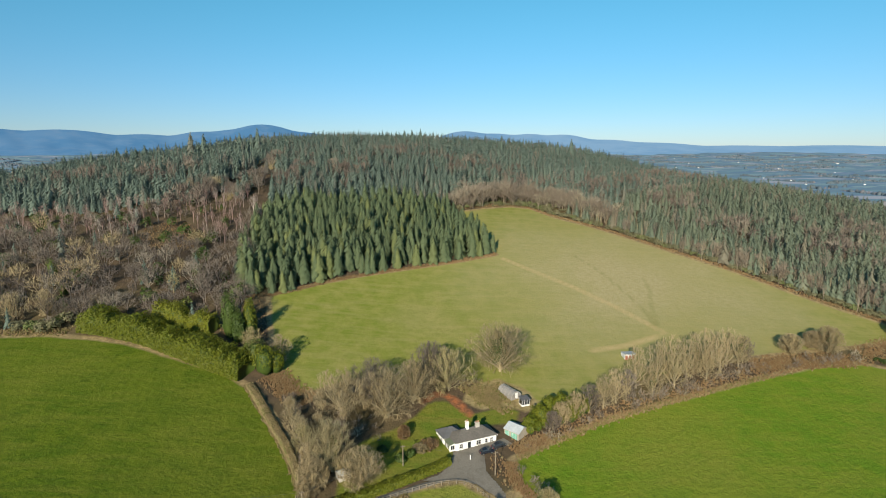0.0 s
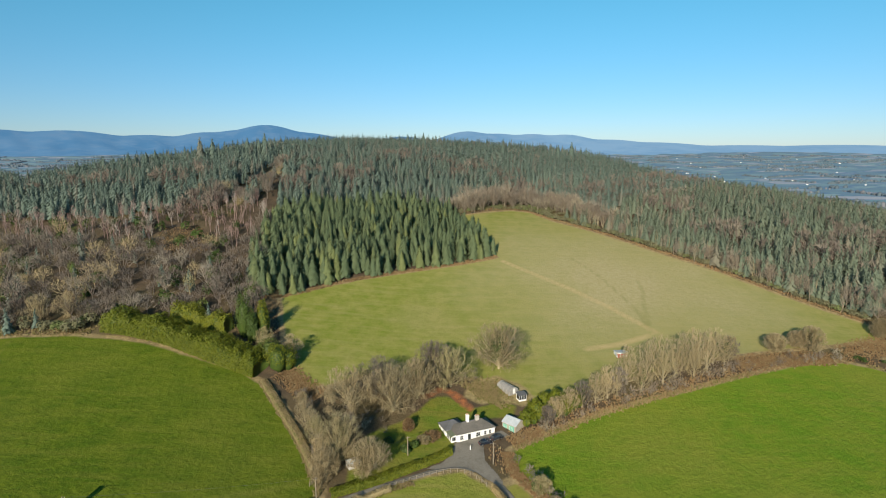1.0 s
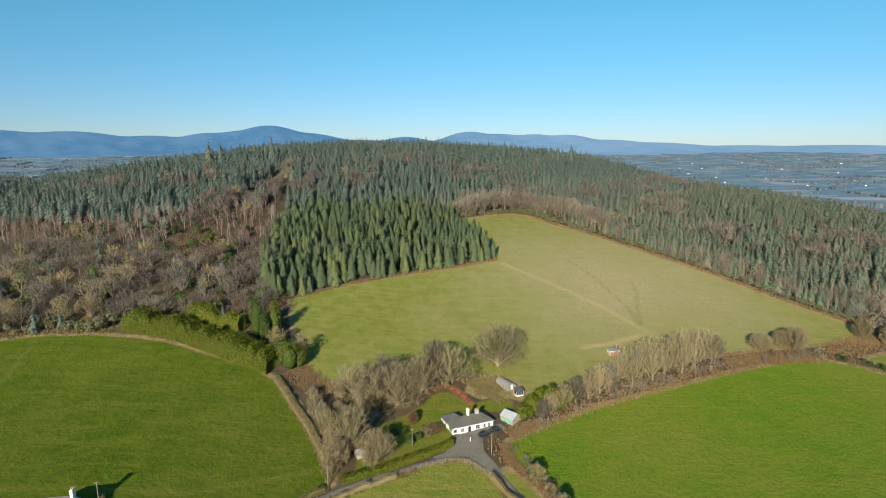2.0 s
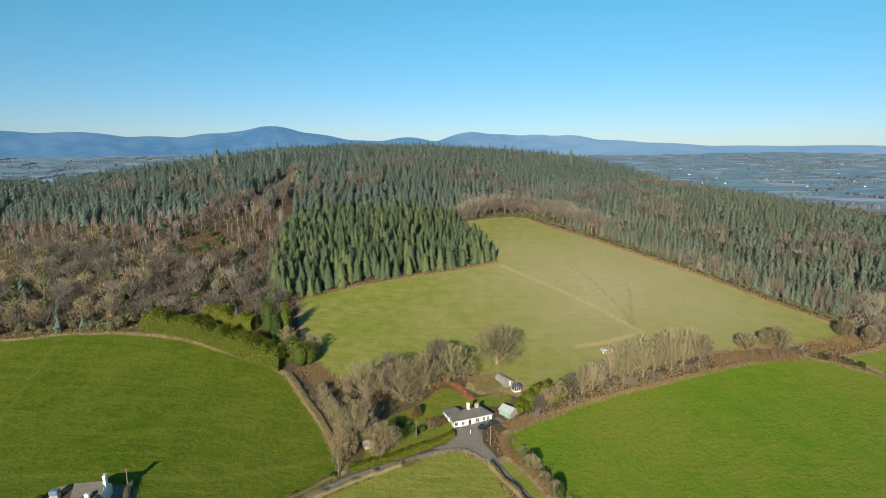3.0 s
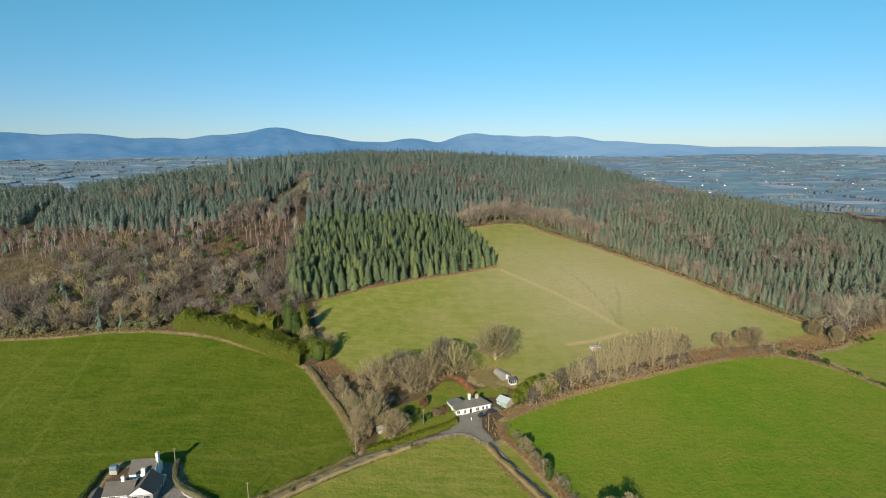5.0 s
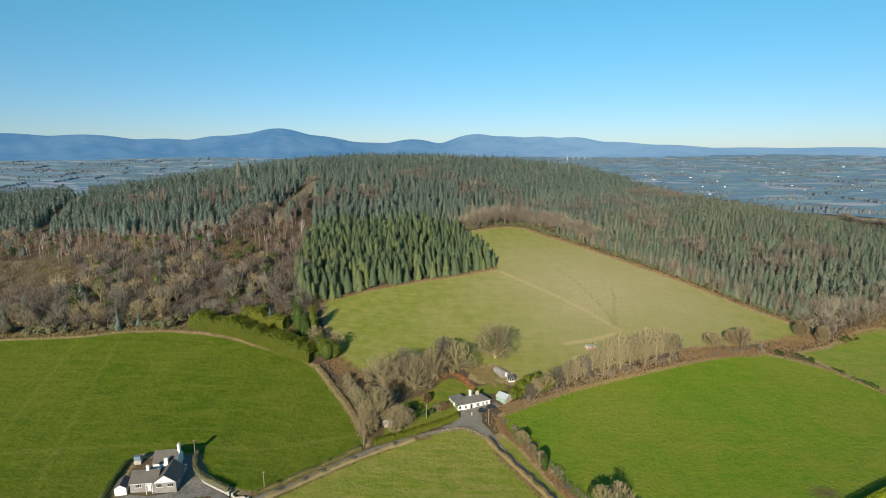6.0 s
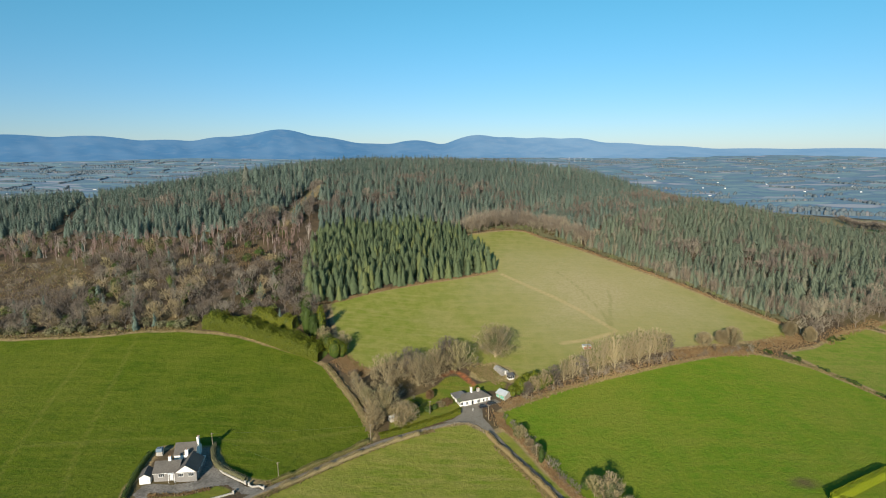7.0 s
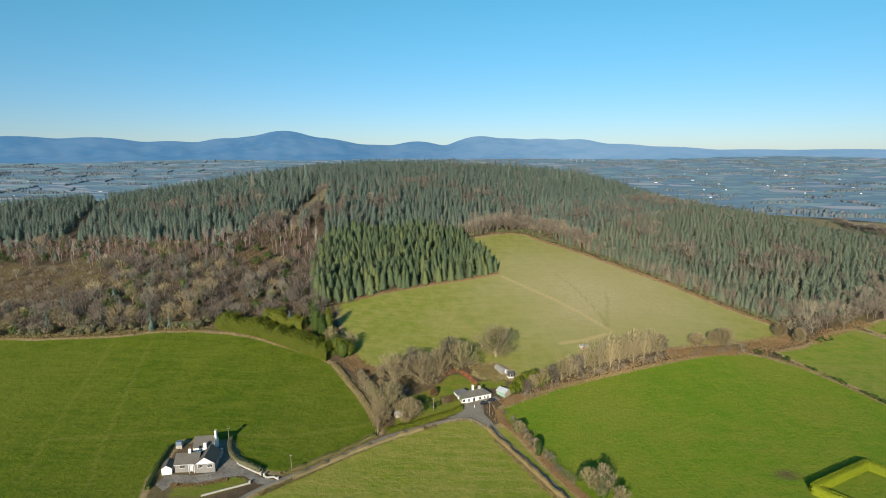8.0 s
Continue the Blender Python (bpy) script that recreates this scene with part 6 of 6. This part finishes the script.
bm = solid([(7.42, -0.03, 2.5), (14.38, -0.03, 2.5), (10.9, -0.03, 5.03), (7.42, -0.002, 2.5), (14.38, -0.002, 2.5), (10.9, -0.002, 5.03)], [(0, 1, 2), (5, 4, 3), (0, 3, 4, 1), (1, 4, 5, 2), (2, 5, 3, 0)])
part("gable_panel", bm, M_WHITEPAINT, h2, "white gable triangle")
bm = gable_roof(0, -7.0, 9.3, 0, 2.55, 2.65, 0.3)
bm.transform(Matrix.Translation((7.4, 0, 0)) @ Matrix.Rotation(radians(90), 4, "Z"))
part("wing_roof", bm, M_TILE, h2, "grey-brown tiled wing roof")
part("rear_block", gable_walls(4.2, 9.4, 11.9, 16.4, -2.4, 4.0, 3.0), M_WALL, h2, "white rendered rear block")
part("rear_roof", gable_roof(4.2, 9.4, 11.6, 16.4, 4.05, 3.05, 0.2), M_TILE, h2, "brown tiled rear roof")
part("link", box(5.5, 7.9, -2.4, 11.0, 9.5, 2.6), M_WALL, h2, "white flat-roofed link")
chimney(h2, 11.9, 12.9, -0.5, 9.0, 0.7, 1.5, M_WALL, "tall white gable chimney", 2)
chimney(h2, 4.6, 4.4, 4.2, 6.5, 0.9, 0.8, M_WALL, "white rendered chimney", 2)
chimney(h2, 9.0, 8.4, 3.6, 6.4, 1.1, 0.9, M_WALL, "white rendered chimney", 1)
for x, w in ((2.6, 2.0),):
    window(h2, (x, 0.7, 0.95), 0, w, 1.25, 3, 1)
for x in (9.2, 12.6):
    window(h2, (x, 0, 0.95), 0, 1.9, 1.25, 3, 1)
door(h2, (5.9, 0.7, -0.35), 0, 1.0, 2.1, M_WHITEPAINT, "white front door")
part("porch", box(5.1, -0.5, 2.28, 7.3, 0.68, 2.42), M_WHITEPAINT, h2, "white porch canopy")
for x in (5.2, 7.15):
    part("porch_post", box(x, -0.45, -1.4, x + 0.12, -0.33, 2.278), M_WHITEPAINT, h2, "white porch post")
window(h2, (14.4, 3.0, 0.95), 90, 1.4, 1.2, 2, 1)
window(h2, (14.4, 6.6, 0.95), 90, 1.2, 1.2, 2, 1)
for y in (11.4, 13.6):
    window(h2, (11.9, y, 1.0), 90, 0.9, 1.2, 1, 2)
cv = part("conservatory", box(12.3, 8.4, -2.0, 14.6, 11.0, 2.1), M_GLASS, h2, "glazed conservatory")
bm = bmesh.new()
for x in (12.25, 13.0, 13.75, 14.5):
    box(x, 8.32, -0.6, x + 0.12, 8.398, 2.2, bm=bm)
for y in (8.32, 9.2, 10.05, 10.9):
    box(14.602, y, -0.6, 14.68, y + 0.12, 2.2, bm=bm)
box(12.2, 8.3, 2.102, 14.7, 11.05, 2.3, bm=bm)
part("conservatory_frame", bm, M_WHITEPAINT, cv, "white conservatory frame")
gutter(h2, (-0.3, 0.3, 2.42), (7.1, 0.3, 2.42))

gar = thing("garage", pose(-108.4, 90.1, g2 + 0.5, 0, 0, 14.0), "small white-fronted garage with tiled gable roof", "garage")
bm = gable_walls(0, -3.5, 5.4, 0, -1.8, 2.2, 1.2)
bm.transform(Matrix.Rotation(radians(90), 4, "Z"))
part("wall", bm, M_WALL, gar, "white rendered walls")
bm = gable_roof(0, -3.5, 5.4, 0, 2.26, 1.25, 0.22)
bm.transform(Matrix.Rotation(radians(90), 4, "Z"))
part("roof", bm, M_TILE, gar, "grey tiled gable roof")
d = part("garage_door", box(0.5, -0.06, -0.5, 3.0, -0.005, 2.0, 0.01), M_WHITEPAINT, gar, "white up-and-over door")
bm = bmesh.new()
for k in range(5):
    box(0.55, -0.075, -0.3 + k * 0.45, 2.95, -0.06, -0.26 + k * 0.45, bm=bm)
part("rib", bm, M_CONCRETE, d, "pressed ribs")

tk = thing("oil_tank", pose(-109.4, 106.2, ground_z(-109.4, 106.2), 0, 0, 10), "blue-grey oil tank on a pale block base", "tank")
part("base", box(-1.1, -0.9, -0.4, 1.1, 0.9, 1.3, 0.02), M_CONCRETE, tk, "pale block base")
part("vessel", box(-1.15, -0.95, 1.302, 1.15, 0.95, 2.7, 0.18), M_TANK, tk, "blue-grey plastic vessel")
part("filler_cap", tube((0.3, 0, 2.69), (0.3, 0, 2.82), 0.14, 0.14, 10), M_TYRE, tk, "black filler cap")


def low_wall(name, line, tall, thick, material, label, piers=()):
    t = thing(name, Matrix.Identity(4), label, "wall")
    for (ax, ay), (bx, by) in zip(line, line[1:]):
        n = max(2, int(math.hypot(bx - ax, by - ay) / 1.5))
        for k in range(n):
            x0, y0, x1, y1 = ax + (bx - ax) * k / n, ay + (by - ay) * k / n, ax + (bx - ax) * (k + 1) / n, ay + (by - ay) * (k + 1) / n
            z = ground_z((x0 + x1) / 2, (y0 + y1) / 2)
            L = math.hypot(x1 - x0, y1 - y0)
            bm = box(0, -thick / 2, -0.5, L, thick / 2, tall)
            box(-0.02, -thick / 2 - 0.05, tall + 0.002, L + 0.02, thick / 2 + 0.05, tall + 0.09, bm=bm)
            bm.transform(pose(x0, y0, z, 0, 0, math.degrees(math.atan2(y1 - y0, x1 - x0))))
            part("wall_length", bm, material, t)
    for x, y in piers:
        z = ground_z(x, y)
        bm = box(x - 0.3, y - 0.3, z - 0.5, x + 0.3, y + 0.3, z + tall + 0.5, 0.02)
        box(x - 0.38, y - 0.38, z + tall + 0.502, x + 0.38, y + 0.38, z + tall + 0.65, 0.02, bm)
        part("pier", bm, material, t, "capped gate pier")
    return t


low_wall("garden_wall", [(-89.6, 80.4), (-84, 83.6), (-79, 86.3), (-75.6, 88.3)], 0.55, 0.2, M_CONCRETE, "low pale wall along a garden front", [(-75.3, 88.5)])
low_wall("garden_wall", [(-87.2, 102), (-83, 98.2), (-77.7, 95.6), (-73.2, 93.6)], 0.7, 0.25, M_CONCRETE, "low pale wall below a drive hedge", [(-73, 93.5)])
low_wall("gate_wall", [(-71.5, 92.8), (-70.2, 91.9), (-68, 92.6), (-66.2, 91.6)], 0.6, 0.25, M_CHIMNEY, "pale curved entrance wall", [(-71.6, 93), (-66, 91.5)])


# ---- cars ----
def car(name, x, y, turn, paint, label):
    t = thing(name, pose(x, y, ground_z(x, y) + 0.19, 0, 0, turn), label, "car", "parked cars")
    L, W = 4.2, 1.75
    prof = [(-2.1, 0.35), (-2.1, 0.75), (-1.95, 0.95), (-0.85, 1.02), (0.95, 1.0), (1.8, 0.85), (2.1, 0.68), (2.1, 0.35)]
    pts = [(px, s * W / 2 * (0.97 if pz > 0.9 else 1.0), pz) for s in (-1, 1) for px, pz in prof]
    n = len(prof)
    bm = solid(pts, [tuple(range(n)), tuple(range(2 * n - 1, n - 1, -1))] + [(k, n + k, n + (k + 1) % n, (k + 1) % n) for k in range(n)])
    bmesh.ops.bevel(bm, geom=bm.edges[:], offset=0.04, segments=2, affect="EDGES")
    body = part("body", bm, paint, t)
    cab = [(-1.75, 1.0), (-1.35, 1.42), (0.2, 1.46), (1.0, 1.01)]
    pts = [(px, s * (0.8 if pz < 1.2 else 0.62), pz) for s in (-1, 1) for px, pz in cab]
    bm = solid(pts, [(0, 1, 2, 3), (7, 6, 5, 4), (0, 4, 5, 1), (1, 5, 6, 2), (2, 6, 7, 3), (3, 7, 4, 0)])
    bmesh.ops.bevel(bm, geom=bm.edges[:], offset=0.03, segments=1, affect="EDGES")
    part("windows", bm, M_GLASS, body, "dark car glass")
    part("roof_panel", box(-1.3, -0.6, 1.452, 0.18, 0.6, 1.49, 0.015), paint, body)
    for sx in (-1.3, 1.3):
        for sy in (-1, 1):
            w = part("wheel", tube((sx, sy * (W / 2 - 0.2), 0.31), (sx, sy * (W / 2 + 0.02), 0.31), 0.31, 0.31, 16), M_TYRE, t, "black tyre")
            part("rim", tube((sx, sy * (W / 2 + 0.0), 0.31), (sx, sy * (W / 2 + 0.04), 0.31), 0.2, 0.18, 10), M_RIM, w, "silver rim")
    for sy in (-0.6, 0.6):
        part("headlight", box(2.06, sy - 0.18, 0.6, 2.13, sy + 0.18, 0.74, 0.02), M_LAMPWHITE, body, "clear headlight")
        part("tail_light", box(-2.13, sy - 0.16, 0.65, -2.07, sy + 0.16, 0.85, 0.02), M_LAMPRED, body, "red tail light")
    return t


car("parked_car", 12.3, 147.9, 22, M_CARPAINT, "dark blue hatchback parked before the bungalow")
car("parked_car", 15.9, 150.3, 30, M_CARPAINT_GREY, "dark grey hatchback parked by the shed")


# ---- poles and fences ----
def utility_pole(x, y, tall, lean, stay=False):
    z = ground_z(x, y)
    t = thing("utility_pole", pose(x, y, z, lean, 0, 20), "weathered wooden utility pole with a crossarm", "pole", "utility poles")
    part("pole", tube((0, 0, -1), (0, 0, tall), 0.15, 0.1, 10), M_POLE, t)
    part("crossarm", box(-0.6, -0.06, tall - 0.5, 0.6, 0.06, tall - 0.38), M_WOOD, t, "timber crossarm")
    for k in (-0.5, 0.0, 0.5):
        part("insulator", tube((k, 0, tall - 0.38), (k, 0, tall - 0.22), 0.05, 0.03, 8), M_CONCRETE, t, "pale insulator")
    return (x, y, z + tall - 0.25)


tops = [utility_pole(14.0, 139.3, 6.9, 0), utility_pole(-10.9, 141.9, 6.2, 1), utility_pole(-33.6, 122.6, 6.6, -1), utility_pole(-62.7, 97.6, 6.3, 0), utility_pole(-92.0, 111.6, 6.2, 0.5), utility_pole(30.6, 113.6, 6.6, 1)]


def wire(a, b, sag):
    t = thing("overhead_wire", Matrix.Identity(4), "thin dark overhead wire between poles", "wire", "overhead wires")
    bm = bmesh.new()
    pts = [Vector(a).lerp(Vector(b), k / 12) - Vector((0, 0, sag * 4 * (k / 12) * (1 - k / 12))) for k in range(13)]
    for p, q in zip(pts, pts[1:]):
        tube(p, q, 0.02, 0.02, 4, bm)
    part("strand", bm, M_WIRE, t)


for a, b in ((0, 1), (0, 5), (2, 4), (3, 4), (1, 2)):
    wire(tops[a], tops[b], 0.6)


def fence(line, spacing, tall, rails, label):
    t = thing("fence", Matrix.Identity(4), label, "fence")
    p = smooth_line(line, spacing)
    post_mesh = None
    for k, (x, y) in enumerate(p):
        z = ground_z(x, y)
        if post_mesh is None:
            ob = part("post", box(-0.07, -0.07, -0.5, 0.07, 0.07, tall, 0.015), M_WOOD, t)
            post_mesh = ob.data
        else:
            ob = new("post", post_mesh)
            ob.parent = t
        ob.matrix_local = pose(x, y, z, (k * 37 % 7 - 3) * 0.8, (k * 53 % 7 - 3) * 0.8, k * 17)
    for (ax, ay), (bx, by) in zip(p, p[1:]):
        for r in range(rails):
            h = tall * (0.9 - 0.36 * r)
            part("rail", tube((ax, ay, ground_z(ax, ay) + h), (bx, by, ground_z(bx, by) + h), 0.05, 0.05, 4), M_WOOD, t)


fence([(-16.8, 127.9), (-12, 130.2), (-7.9, 132.4), (-3.5, 134.3), (0.9, 135.5), (4.6, 135.8), (7.3, 134.6), (9.9, 132.3), (12.6, 128.8)], 2.0, 1.25, 2, "weathered post and rail fence round a field corner")

# a white field gate by the western lane end and one at the forecourt
gt = thing("field_gate", pose(-36.5, 127.6, ground_z(-36.5, 127.6), 0, 0, 62), "weathered wooden field gate in a hedge gap", "gate")
for k in range(5):
    part("gate_bar", box(0, -0.03, 0.2 + k * 0.22, 3.0, 0.03, 0.29 + k * 0.22), M_WOOD, gt)
for x in (-0.12, 3.0):
    part("gate_post", box(x, -0.08, -0.5, x + 0.14, 0.08, 1.4, 0.015), M_WOOD, gt)
mail = thing("gate_post", pose(7.6, 145.2, ground_z(7.6, 145.2), 0, 0, 0), "white painted post on the forecourt", "post")
part("post", box(-0.12, -0.12, -0.4, 0.12, 0.12, 1.5, 0.02), M_WHITEPAINT, mail)


# ---- the lowland's farms, far off ----
def far_farm(x, y, turn, w, d, h, roof_mat):
    t = thing("distant_farmhouse", pose(x, y, ground_z(x, y) + 3.2, 0, 0, turn), "white farm building far off in the lowland", "house", "distant farms")
    part("wall", gable_walls(0, 0, w, d, -6, h, h * 0.5), M_WALL, t)
    part("roof", gable_roof(0, 0, w, d, h + 0.1, h * 0.52, 0.3, 0.3), roof_mat, t, "grey roof")


for k in range(56):
    a = radians((17 + (k * 7.3) % 24) if k % 3 else (-42 + (k * 5.1) % 26))
    r = 1500 + (k * 271) % 2300 + 90 * math.sin(k * 1.7)
    x, y = r * math.sin(a), r * math.cos(a)
    far_farm(x, y, (k * 67) % 180, 4 + k * k % 5 * 1.4, 4, 1.5 + k % 3 * 0.4, (M_SLATE, M_METALROOF, M_TILE)[k % 3])
for k in range(5):
    a = radians(11.3 + k * 0.55)
    x, y = 3650 * math.sin(a), 3650 * math.cos(a)
    z = ground_z(x, y) + 2
    t = thing("wind_turbine", pose(x, y, z, 0, 0, 0), "white wind turbine far off on the plain", "turbine", "distant wind turbines")
    part("tower", tube((0, 0, -3), (0, 0, 20), 0.7, 0.45, 8), M_WHITEPAINT, t)
    hub = part("hub", box(-0.6, -1.0, 19.4, 0.6, 1.0, 20.6), M_WHITEPAINT, t)
    for b in range(3):
        q = radians(b * 120 + k * 31)
        part("blade", tube((0, -1.1, 20), (9.5 * math.sin(q), -1.1, 20 + 9.5 * math.cos(q)), 0.4, 0.18, 5), M_WHITEPAINT, hub)
